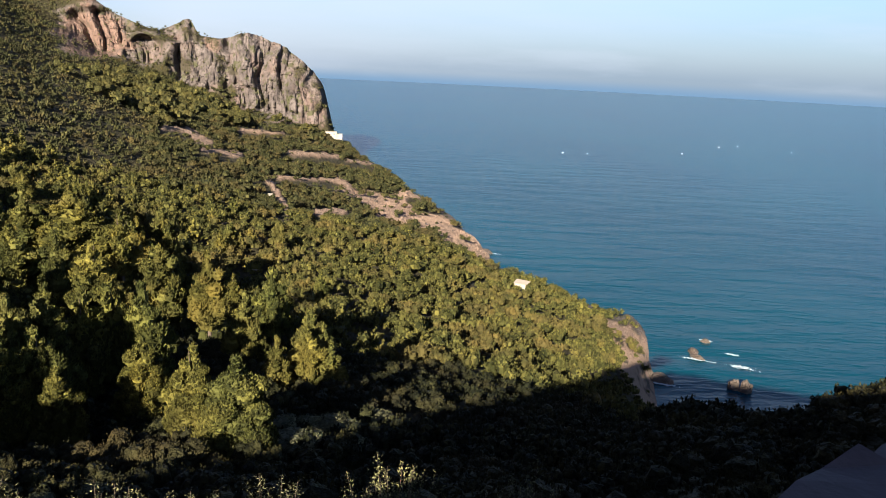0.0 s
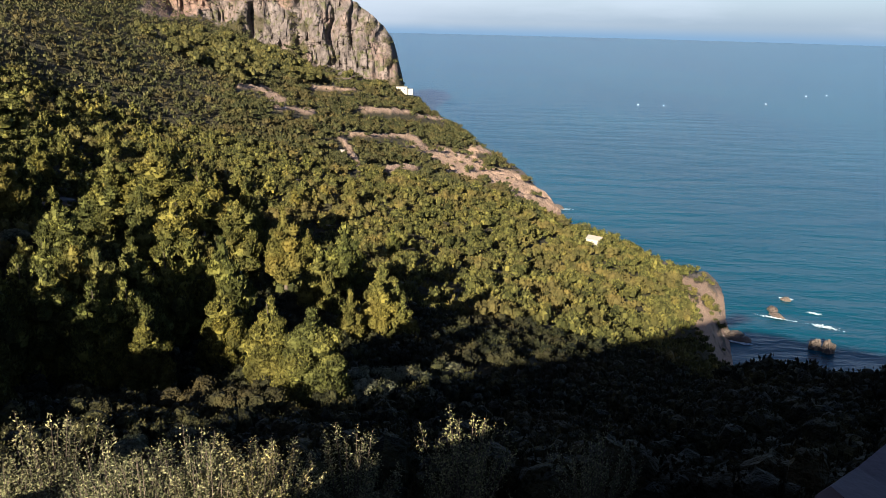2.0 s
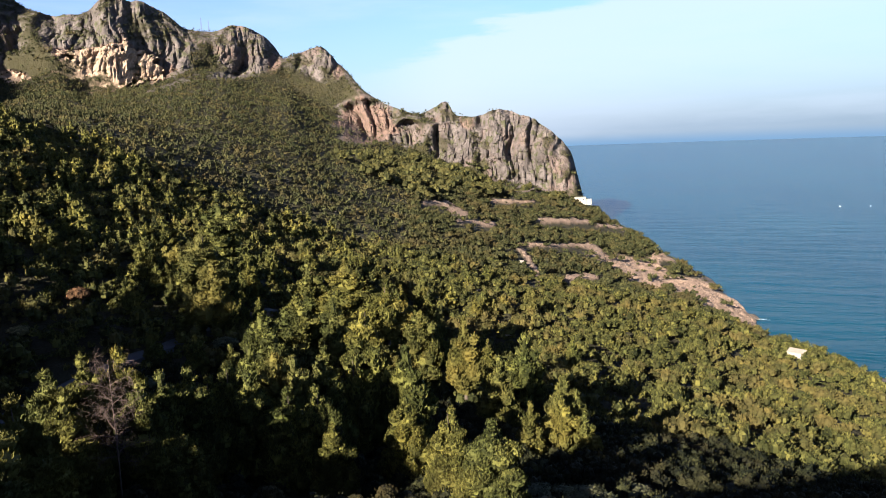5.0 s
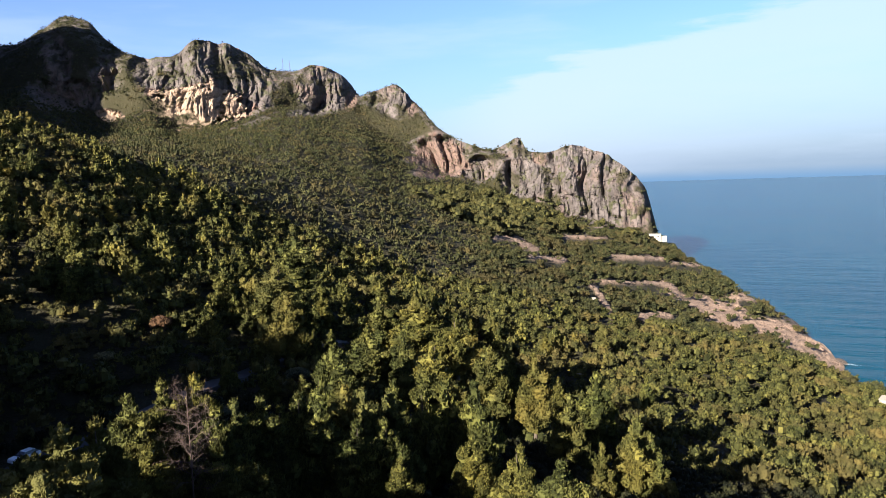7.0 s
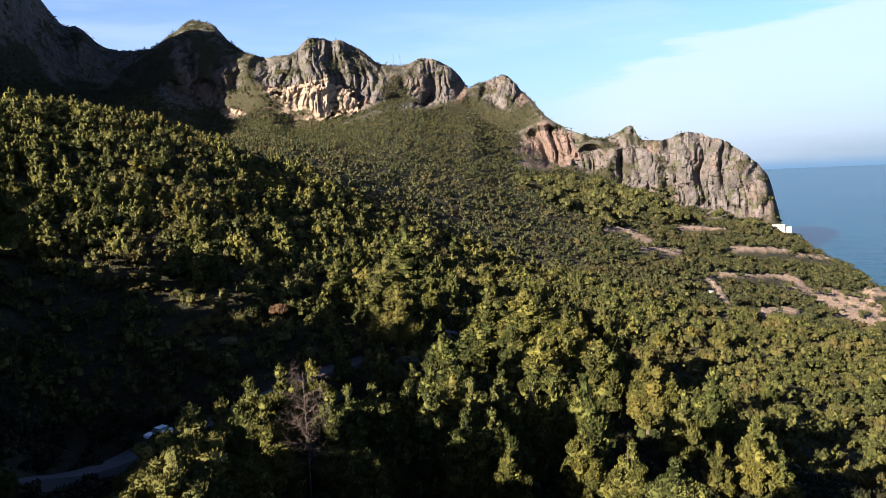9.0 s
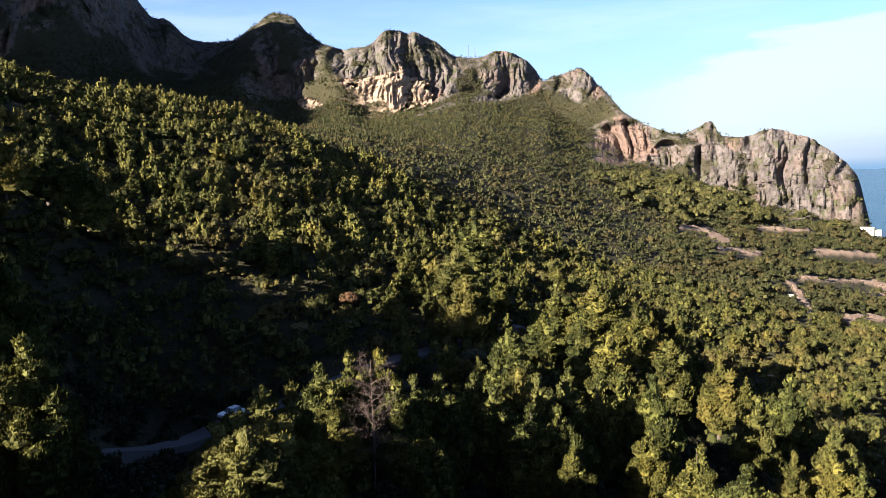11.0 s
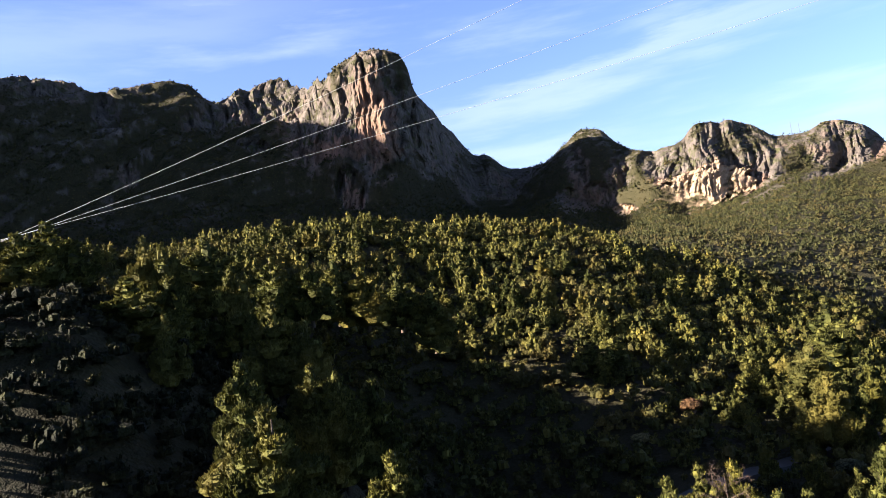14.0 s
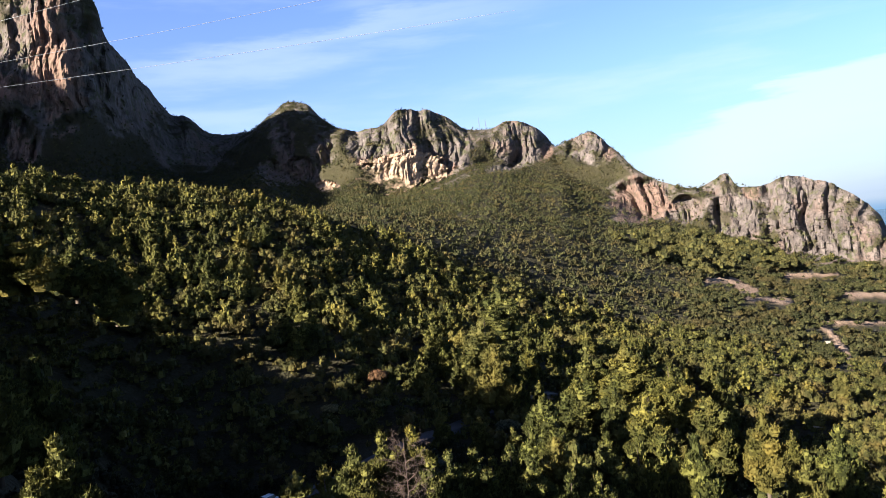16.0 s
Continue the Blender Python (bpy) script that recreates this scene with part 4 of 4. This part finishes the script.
def pine_kinds(rng, count, tall, shoots, length, tiers, arms, limbs, blades):
    made = []
    for _ in range(count):
        k = pine_tree(rng, tall, tall * 0.55, shoots, length, tiers, arms, limbs, blades)
        made.append(tagged(k, "bushy yellow-green coastal pine growing on the slope", "pine tree", "pines on the slope"))
    return made


def plant(kinds, used, k, m):
    if k in used:
        kinds[k] = copy_thing(kinds[k], m)
    used.add(k)
    kinds[k].matrix_basis = m


rng = np.random.default_rng(5)
near = pine_kinds(rng, 6, 10.0, 9000, 0.29, 7, 8, 8, 2)
far = pine_kinds(rng, 6, 10.0, 2300, 0.43, 5, 6, 0, 2)
seen_near, seen_far = set(), set()
for i, (b, d, top, w) in enumerate(PINES_A + PINES_B + PINES_C):
    g = ground_at(b, d)
    tall = min(max(top - g.z, 3.5, 1.1 * w), 14.0)
    wide = max(w * 1.45, tall * 0.56) / 5.5
    m = pose(g.x, g.y, top - tall, 0, 0, 360 * rng.random()) @ Matrix.Diagonal((wide, wide, tall / 10.0, 1))
    if d < 92:
        plant(near, seen_near, i % 6, m)
    else:
        plant(far, seen_far, i % 6, m)
# smaller pines that fill the wood between them
wood = lambda b, r, z, rock, bare, clear: (0.16 + 0.5 * smooth01(-b, 11, 22)) * (1 - 0.55 * smooth01(-b, 60, 68) * (1 - smooth01(r, 160, 180))) * (1 - 0.97 * smooth01(-b, 41, 45) * (1 - smooth01(r, 185, 196)) * (1 - smooth01(-b, 71, 75)))
pts, b, r = spots_in(rng, 900, -96, -8, 92, 265, wood)
for i, (q, d) in enumerate(zip(pts[:220], r)):
    k = 0.55 + 0.40 * rng.random()
    m = pose(*q, 0, 0, 360 * rng.random()) @ Matrix.Diagonal((k * 1.1, k * 1.1, k * (0.9 + 0.3 * rng.random()), 1))
    plant(far, seen_far, i % 6, m)
# pale stones that lie about on the far slope
pts, b, r = spots_in(rng, 520, -40, 2, 260, 720, lambda b, r, z, rock, bare, clear: 0.25 + 0.6 * bare)
stone = []
for _ in range(6):
    v = unit(rng.normal(size=(14, 3))) * np.array([0.5, 0.5, 0.35]) + np.array([0, 0, 0.25])
    stone.append(v[rng.integers(0, 14, (12, 4))])
scatter("scattered_stones", pts + np.array([0, 0, 0.3]), stone, 1.2 + 2.2 * rng.random(len(pts)) ** 2, ROCK, "pale stones lying among the scrub", "stones")

# ---- single bushes that stand out on the near slopes: bearing, distance, width, height ----
rng = np.random.default_rng(21)
GREY_BUSHES = [
    (-43.54, 118, 9, 3.6), (-45.25, 120, 6, 3.2), (-41.83, 117, 5.5, 3), (-36.9, 140, 6.5, 4.2), (-52.39, 150, 6, 3),
    (-50.28, 152, 5, 3), (-12.72, 68, 5.5, 3.4), (-10.3, 70, 5, 3.2), (-8.19, 72, 6, 3), (-11.21, 62, 6, 3),
    (-7.18, 64, 5, 2.6), (-4.76, 78, 5, 3), (-93.05, 40, 5, 3), (-90.81, 36, 3.6, 2.4), (-86.65, 44, 5, 2.6),
    (-84.32, 42, 3, 2.2), (-30.96, 44, 3.2, 2.2), (-26.94, 46, 3, 2), (-23.91, 42, 2.6, 1.8),
]
kinds = [bush(rng, 4.0, 3.0, 900, 0.26, OLIVE, 9) for _ in range(3)]
for k in kinds:
    tagged(k, "rounded grey-green evergreen bush on the slope", "bush", "bushes on the slope")
seen = set()
for i, (b, d, w, h) in enumerate(GREY_BUSHES):
    g = ground_at(b, d)
    plant(kinds, seen, i % 3, pose(g.x, g.y, g.z, 0, 0, 360 * rng.random()) @ Matrix.Diagonal((w / 4, w / 4, h / 3, 1)))
RUST = leaf_material("rust_brown_leaves", (0.060, 0.030, 0.015), (0.150, 0.080, 0.040), (0.13, 0.075, 0.03))
rusty = tagged(bush(rng, 6.0, 5.0, 900, 0.34, RUST, 10), "rust-brown drying bush among green pines", "bush")
rusty.matrix_basis = Matrix.Translation(ground_at(-46.4, 165))


# ---- leafy shrubs below the parapet ----
def leafy_shrub(rng, tall, wide, stems, leaves, length, mat):
    """Upright leafy stems from one root, leaves set along each of them."""
    shrub = new("leafy_shrub")
    paths, cs, ax = [], [], []
    for _ in range(stems):
        a, q = 2 * math.pi * rng.random(), wide / 2 * math.sqrt(rng.random())
        h = tall * (0.6 + 0.4 * rng.random()) * (1 - 0.25 * q / (wide / 2))
        tip = np.array([q * math.cos(a), q * math.sin(a), h])
        mid = tip * np.array([0.55, 0.55, 0.5])
        pts = [np.array([0, 0, -0.3]) * (1 - u) ** 2 + 2 * u * (1 - u) * mid + u * u * tip for u in np.linspace(0, 1, 6)]
        paths.append([(*p_, 0.012 * (1 - u) + 0.002) for p_, u in zip(pts, np.linspace(0, 1, 6))])
        for u in 0.35 + 0.65 * rng.random(leaves) ** 0.7:
            p_ = np.array([0, 0, -0.3]) * (1 - u) ** 2 + 2 * u * (1 - u) * mid + u * u * tip
            d = unit(np.array([rng.normal(), rng.normal(), 0.7 + 0.3 * rng.normal()]))
            cs.append(p_ + d * length * 0.6 + rng.normal(size=3) * 0.03)
            ax.append(d)
    v, f = tubes(paths, 4)
    mesh_object("woody_base", v, f, BARK, shrub, True)
    cs, ax = np.array(cs), np.array(ax)
    k = length * (0.7 + 0.6 * rng.random(len(cs)))
    quads_mesh("foliage", diamonds(cs, ax, unit(np.cross(ax, rng.normal(size=ax.shape))), k, k * 0.42), mat, shrub)
    return shrub


LEAFY = leaf_material("pale_shrub_leaves", (0.075, 0.080, 0.035), (0.20, 0.185, 0.095), (0.19, 0.17, 0.08), 0.3)
SHRUBS = [
    (-36.87, 13, -25.29, 1.9), (-40.11, 12, -27.94, 1.5), (-34.3, 8, -29.82, 1), (-32.37, 7, -28.49, 1),
    (-30.06, 6.6, -29.39, 1.1), (-27.93, 7.2, -28.88, 1.1), (-26.31, 7, -28.77, 1.2), (-24.8, 6.6, -29.57, 1),
    (-22.97, 7.2, -29.57, 1.1), (-21.35, 6.8, -30.27, 1), (-19.73, 7.2, -30.17, 1.1), (-13.02, 8, -29.54, 1.1),
    (-3.26, 7.5, -28.08, 1), (8.31, 8, -28.4, 0.9),
]
kinds = [leafy_shrub(rng, 2.4, 1.5, 44, 130, 0.038, LEAFY) for _ in range(3)]
for k in kinds:
    tagged(k, "pale green leafy shrub growing below the parapet", "shrub", "shrubs below the parapet")
seen = set()
for i, (b, d, el, w) in enumerate(SHRUBS):
    g = ground_at(b, d)
    top = EYE + d * math.tan(radians(el))
    k = max(top - g.z, 0.8) / 2.4
    plant(kinds, seen, i % 3, pose(g.x, g.y, top - 2.4 * k, 0, 0, 360 * rng.random()) @ Matrix.Diagonal((w / 1.15, w / 1.15, k, 1)))


# ---- the dead tree in front of the pines ----
def dead_tree(rng, tall):
    tree = new("dead_tree")
    twigs = []

    def grow(p0, d, length, rad, level):
        pts = [p0]
        for _ in range(4):
            d = unit(d + rng.normal(size=3) * 0.16 + np.array([0, 0, 0.02]))
            pts.append(pts[-1] + d * length / 4)
        twigs.append([(*q, rad * (1 - 0.8 * i / 4)) for i, q in enumerate(pts)])
        if level:
            for i in range(1, 5):
                for _ in range(2):
                    side = unit(rng.normal(size=3) + np.array([0, 0, 0.15]))
                    grow(pts[i], unit(d * 0.6 + side * 0.8), length * 0.5, rad * 0.5, level - 1)

    trunk = [(0, 0, -0.5, 0.08), (0.1, 0, tall * 0.4, 0.06), (0, 0.1, tall * 0.8, 0.04), (0, 0.1, tall, 0.02)]
    v, f = tubes([trunk], 8)
    mesh_object("trunk", v, f, DEADWOOD, tree, True)
    for i in range(26):
        u = 0.36 + 0.6 * i / 26
        a = i * 2.4
        grow(np.array([0.05, 0.05, tall * u]), np.array([math.cos(a), math.sin(a), 0.5]), 2.0 * (1.2 - 0.45 * u), 0.03, 2)
        v, f = tubes(twigs, 3)
        twigs.clear()
        mesh_object("bough", v, f, DEADWOOD, tree, False)
    return tree


g = ground_at(-45.0, 61)
dead = tagged(dead_tree(rng, 83.8 - g.z), "leafless dead tree with a tangle of grey-brown twigs", "dead tree")
dead.matrix_basis = Matrix.Translation(g)

# ---- the viewpoint: road and parapet ----
ALONG = 51.0
ax, ay = math.sin(radians(ALONG)), math.cos(radians(ALONG))
ox, oy = -0.05, 0.99                 # a point of the parapet's outer edge
turn = -ALONG
bm = bmesh.new()
box(bm, ox + ax * 2 + ay * 3.3, oy + ay * 2 - ax * 3.3, 98.2, 5.7, 60, 0.4, turn)
tagged(part("road", bm, ASPHALT), "worn asphalt road behind the parapet", "road", kind="structure")
parapet = tagged(new("parapet_wall"), "low rough stone parapet beside the road", "wall", kind="structure")
bm = bmesh.new()
box(bm, ox + ax * 2 + ay * 0.24, oy + ay * 2 - ax * 0.24, 97.4, 0.40, 30, 2.9, turn)
part("core", bm, CONCRETE, parapet)
for k in range(-10, 16):
    u = k * 0.62
    bm = bmesh.new()
    box(bm, 0, 0, 0, 0.47, 0.60, 0.16)
    bmesh.ops.subdivide_edges(bm, edges=bm.edges[:], cuts=3, use_grid_fill=True)
    for v in bm.verts:
        v.co += Vector(rng.normal(size=3) * 0.010)
    stone = part("coping_stone", bm, CONCRETE, parapet)
    stone.matrix_basis = pose(ox + ax * u + ay * 0.235, oy + ay * u - ax * 0.235, 98.92 + 0.015 * rng.normal(), 0, 0, turn + rng.normal())

# ---- the lower road through the gully, with parked cars ----
rb = np.interp(np.linspace(0, 8, 90), np.arange(9), [q[0] for q in ROUTE])
rr = np.interp(np.linspace(0, 8, 90), np.arange(9), [q[1] for q in ROUTE])
zz = at(rb, rr)[0]
zz = np.convolve(np.pad(zz, 6, mode="edge"), np.ones(13) / 13, "valid") + 0.7
cx, cy = rr * np.sin(np.radians(rb)), rr * np.cos(np.radians(rb))
tx, ty = np.gradient(cx), np.gradient(cy)
ln = np.hypot(tx, ty)
nx, ny = -ty / ln, tx / ln
prof = [(-2.3, -2.5), (-2.0, 0.0), (0.0, 0.06), (2.0, 0.0), (2.3, -2.5)]
rv = np.concatenate([np.stack([cx + nx * o, cy + ny * o, zz + h], 1) for o, h in prof])
rf = np.array([(k * 90 + i, k * 90 + i + 1, (k + 1) * 90 + i + 1, (k + 1) * 90 + i) for k in range(4) for i in range(89)])
tagged(mesh_object("road", rv, rf, ASPHALT), "narrow asphalt road winding through the shaded gully", "road", kind="structure")

CAR_PAINT, t, out = material("white_car_paint")
n1 = noise_tex(t, place(t), 3.0, 3)
principled(t, out, mix(t, n1, (0.70, 0.71, 0.73), (0.80, 0.81, 0.82)), 0.25, 0.0, 0.5)
RUBBER, t, out = material("tyre_rubber")
n1 = noise_tex(t, place(t), 9.0, 3)
principled(t, out, mix(t, n1, (0.015, 0.015, 0.015), (0.04, 0.04, 0.04)), 0.8)


def car():
    thing = new("car")
    bm = bmesh.new()
    side = [(-2.1, 0.35), (-2.12, 0.75), (-1.95, 0.92), (-0.9, 0.98), (1.5, 0.98), (2.05, 0.9), (2.12, 0.6), (2.08, 0.35)]
    rows = [[bm.verts.new((x, y, z)) for x, z in side] for y in (-0.85, -0.8, 0.8, 0.85)]
    for a, b in zip(rows, rows[1:]):
        for i in range(len(side)):
            bm.faces.new((a[i], a[(i + 1) % len(side)], b[(i + 1) % len(side)], b[i]))
    bm.faces.new(rows[0][::-1])
    bm.faces.new(rows[-1])
    bmesh.ops.recalc_face_normals(bm, faces=bm.faces[:])
    body = part("body", bm, CAR_PAINT, thing)
    bm = bmesh.new()
    low = [bm.verts.new(q) for q in ((-1.0, -0.78, 0.97), (1.75, -0.78, 0.97), (1.75, 0.78, 0.97), (-1.0, 0.78, 0.97))]
    high = [bm.verts.new(q) for q in ((-0.25, -0.62, 1.42), (1.3, -0.62, 1.42), (1.3, 0.62, 1.42), (-0.25, 0.62, 1.42))]
    for i in range(4):
        bm.faces.new((low[i], low[(i + 1) % 4], high[(i + 1) % 4], high[i]))
    part("windows", bm, SHADOW_GLASS, thing, "dark glazed cabin").name = "cabin_glass"
    bm = bmesh.new()
    box(bm, 0.52, 0, 1.44, 1.62, 1.28, 0.06, 0, 0.02)
    part("roof", bm, CAR_PAINT, thing)
    for x, y in ((-1.3, -0.78), (-1.3, 0.78), (1.3, -0.78), (1.3, 0.78)):
        bm = bmesh.new()
        bmesh.ops.create_cone(bm, cap_ends=True, segments=18, radius1=0.32, radius2=0.32, depth=0.2, matrix=pose(x, y, 0.32, 90, 0, 0))
        wheel = part("wheel", bm, RUBBER, thing)
        bm = bmesh.new()
        bmesh.ops.create_cone(bm, cap_ends=True, segments=14, radius1=0.19, radius2=0.17, depth=0.22, matrix=pose(x, y * 1.005, 0.32, 90, 0, 0))
        part("rim", bm, METAL, wheel)
    return thing


first = tagged(car(), "white car parked on the shaded road", "car", "parked cars")
i0 = int(np.argmin(np.abs(rb + 55.4)))
i1 = int(np.argmin(np.abs(rb + 38.0)))
yaw0 = math.degrees(math.atan2(ty[i0], tx[i0]))
yaw1 = math.degrees(math.atan2(ty[i1], tx[i1]))
first.matrix_basis = pose(cx[i0] + nx[i0], cy[i0] + ny[i0], zz[i0] + 0.03, 0, 0, yaw0)
copy_thing(first, pose(cx[i1] + nx[i1], cy[i1] + ny[i1], zz[i1] + 0.03, 0, 0, yaw1))


# ---- houses ----
def block(parent, name, cx_, cy_, sx, sy, sz, mat, z0=-3.0, bevel=0.0):
    bm = bmesh.new()
    box(bm, cx_, cy_, (sz + z0) / 2, sx, sy, sz - z0, 0, bevel)
    return part(name, bm, mat, parent)


g = ground_at(-8.9, 742)
house = tagged(new("house"), "white flat-roofed house below the sea cliff", "house")
block(house, "wall", 0, 0, 12, 7, 4.2, WHITE)
bm = bmesh.new()
box(bm, 0, 0, 4.33, 12.6, 7.6, 0.26, 0, 0.05)
part("roof", bm, WHITE, house)
block(house, "wing", 8.4, 0.5, 4.8, 5, 2.4, WHITE)
block(house, "terrace_wall", -9.0, -2.0, 6, 3, 1.4, WHITE)
for x in (-4.5, 3.8):
    bm = bmesh.new()
    box(bm, x, -3.52, 2.3, 1.0, 0.12, 1.1)
    part("window", bm, SHADOW_GLASS, house)
house.matrix_basis = pose(g.x, g.y, g.z + 2.0, 0, 0, 8) @ Matrix.Diagonal((1.15, 1.15, 1, 1))


def hut(label, b, d, length, depth, tall, yaw):
    g = ground_at(b, d)
    h = tagged(new("hut"), label, "hut")
    block(h, "wall", 0, 0, length, depth, tall, WHITE, -2.0)
    bm = bmesh.new()
    lo, hi = tall - 0.05, tall + 0.9
    v = [bm.verts.new(q) for q in ((-length / 2 - 0.3, -depth / 2 - 0.3, lo), (length / 2 + 0.3, -depth / 2 - 0.3, lo),
                                   (length / 2 + 0.3, depth / 2 + 0.3, hi), (-length / 2 - 0.3, depth / 2 + 0.3, hi))]
    w = [bm.verts.new(q.co + Vector((0, 0, 0.18))) for q in v]
    bm.faces.new(v[::-1])
    bm.faces.new(w)
    for i in range(4):
        bm.faces.new((v[i], v[(i + 1) % 4], w[(i + 1) % 4], w[i]))
    part("roof", bm, TILE, h)
    h.matrix_basis = pose(g.x, g.y, g.z, 0, 0, yaw)


hut("small pale hut with a sloping roof among bushes", 6.7, 292, 5.6, 2.4, 2.6, -28)
hut("small white hut half hidden by scrub", -14.5, 226, 2.2, 1.6, 1.7, 10)
hut("tiny white shelter beside the hillside track", -13.4, 370, 2.0, 1.6, 1.8, 5)


# ---- rocks in the sea, with foam round them ----
def boulder(name, rng, sx, sy, sz, seed):
    bm = bmesh.new()
    bmesh.ops.create_icosphere(bm, subdivisions=4, radius=1.0)
    for v in bm.verts:
        n = v.co.normalized()
        k = 1 + 0.32 * noise.noise(n * 1.6 + Vector((seed, 0, 0))) + 0.16 * noise.noise(n * 4.3 + Vector((0, seed, 0))) + 0.07 * noise.noise(n * 10 + Vector((0, 0, seed)))
        v.co = Vector((n.x * sx * k, n.y * sy * k, n.z * sz * k))
    return part(name, bm, ROCK, None, "", False)


def at_sea(b, d):
    return d * math.sin(radians(b)), d * math.cos(radians(b))


SEA_ROCKS = [
    (23.65, 251, 2.0, 1.9, 3.2), (24.5, 250.5, 2.2, 2.0, 3.4), (20.4, 279, 2.8, 1.8, 1.5), (20.75, 274, 2.8, 1.6, 1.2),
    (21.16, 293.4, 1.8, 1.4, 1.3), (17.96, 247.1, 4, 3, 2), (18.77, 246.2, 2.4, 2.2, 1.1), (17.15, 249, 3.6, 2.4, 3),
    (3.53, 404.7, 5, 3, 1.8), (2.52, 411.6, 4, 3, 2.2),
]
for i, (b, d, sx, sy, sz) in enumerate(SEA_ROCKS):
    x, y = at_sea(b, d)
    rock = tagged(boulder("sea_rock", rng, sx, sy, sz, 3.7 * i), "weathered brown rock standing in the sea", "rock", "rocks off the headland")
    rock.matrix_basis = pose(x, y, 0.1, 0, 0, 40 * i)


def foam_patch(b, d, length, width, seed):
    """A raised, ragged sheet of broken white water."""
    loc = np.random.default_rng(seed)
    n = 150
    c = np.stack([loc.normal(size=n) * length / 3.2, loc.normal(size=n) * width / 3.2, 0.06 + 0.12 * loc.random(n)], 1)
    a = 2 * math.pi * loc.random(n)
    axis = np.stack([np.cos(a), np.sin(a) * 0.5, 0.1 * loc.normal(size=n)], 1)
    side = unit(np.cross(axis, np.array([0, 0, 1.0])))
    k = 0.2 + 0.6 * loc.random(n) ** 2
    ob = quads_mesh("foam", diamonds(c, unit(axis), side, k * 1.5, k), FOAM)
    x, y = at_sea(b, d)
    ob.matrix_basis = pose(x, y, 0.05, 0, 0, -b)
    return tagged(ob, "white foam breaking over a sunken rock", "foam", kind="stuff")


for i, (b, d, l, w) in enumerate([(23.97, 272, 7, 2.6), (21.15, 295, 3, 1.2), (20.6, 272, 8, 1.2), (18.4, 243, 6, 1.0), (3.9, 402, 9, 2.0), (23.2, 284, 3, 1.0)]):
    foam_patch(b, d, l, w, 50 + i)


# ---- boats ----
def boat():
    thing = new("boat")
    bm = bmesh.new()
    rows = []
    for x, w, z in ((-2.6, 0.8, 0.75), (-1.0, 1.05, 0.7), (1.0, 0.95, 0.8), (2.2, 0.5, 0.95), (2.9, 0.03, 1.1)):
        rows.append([bm.verts.new(q) for q in ((x, -w, z), (x, -w * 0.6, -0.2), (x, w * 0.6, -0.2), (x, w, z))])
    for a, b in zip(rows, rows[1:]):
        for i in range(4):
            bm.faces.new((a[i], a[(i + 1) % 4], b[(i + 1) % 4], b[i]))
    bm.faces.new(rows[0])
    bm.faces.new(rows[-1][::-1])
    bmesh.ops.recalc_face_normals(bm, faces=bm.faces[:])
    part("hull", bm, PAINT, thing)
    bm = bmesh.new()
    box(bm, -0.4, 0, 1.3, 1.7, 1.3, 1.2, 0, 0.12)
    part("cabin", bm, PAINT, thing)
    return thing


first = tagged(boat(), "small white motor boat lying on the open sea", "boat", "boats at sea")
for i, (b, d) in enumerate([(9.06, 971), (10.89, 978), (17.77, 1070), (20.24, 1229), (21.49, 1268), (25.07, 1232)]):
    x, y = at_sea(b, d)
    m = pose(x, y, 0.15, 0, 0, 20 + 47 * i) @ Matrix.Diagonal((0.5, 0.5, 0.5, 1))
    made = copy_thing(first, m) if i else first
    made.matrix_basis = m

# ---- power lines and the masts on the ridge ----
def direction(b, el):
    return Vector((math.sin(radians(b)) * math.cos(radians(el)), math.cos(radians(b)) * math.cos(radians(el)), math.sin(radians(el))))


def cable(p0, p1, sag):
    pts = [p0.lerp(p1, u) - Vector((0, 0, 4 * sag * u * (1 - u))) for u in np.linspace(0, 1, 40)]
    v, f = tubes([[(*q, 0.026) for q in pts]], 5)
    return tagged(mesh_object("power_cable", v, f, METAL, None, True), "thin bright power cable slung across the valley", "cable", "power cables")


EYE_AT = Vector((0, 0, EYE))
for a, b in (((-90.7, 9.7), (-69.6, 17.55)), ((-90.3, 9.45), (-63.0, 16.4)), ((-89.9, 9.4), (-61.95, 14.55))):
    p0, p1 = EYE_AT + direction(*a) * 150, EYE_AT + direction(*b) * 125
    cable(p0 - (p1 - p0) * 0.25, p0 + (p1 - p0) * 1.9, 1.0)


def mast(b, d, tall):
    g = ground_at(b, d)
    thing = tagged(new("lattice_mast"), "slim grey lattice mast on the ridge", "mast", "masts on the ridge")
    for sx, sy in ((-0.5, -0.5), (0.5, -0.5), (0.5, 0.5), (-0.5, 0.5)):
        v, f = tubes([[(sx, sy, -3, 0.07), (sx * 0.4, sy * 0.4, tall, 0.05)]], 4)
        mesh_object("leg", v, f, CONCRETE, thing)
    for k in range(6):
        z0, z1 = tall * k / 6, tall * (k + 1) / 6
        s = 0.5 * (1 - 0.6 * k / 6)
        v, f = tubes([[(-s, -s, z0, 0.05), (s, s * -1, z1, 0.05)], [(s, s, z0, 0.05), (-s, s, z1, 0.05)]], 4)
        mesh_object("brace", v, f, CONCRETE, thing)
    thing.matrix_basis = Matrix.Translation(g)


mast(-36.5, 876, 15)
mast(-36.0, 876, 13)
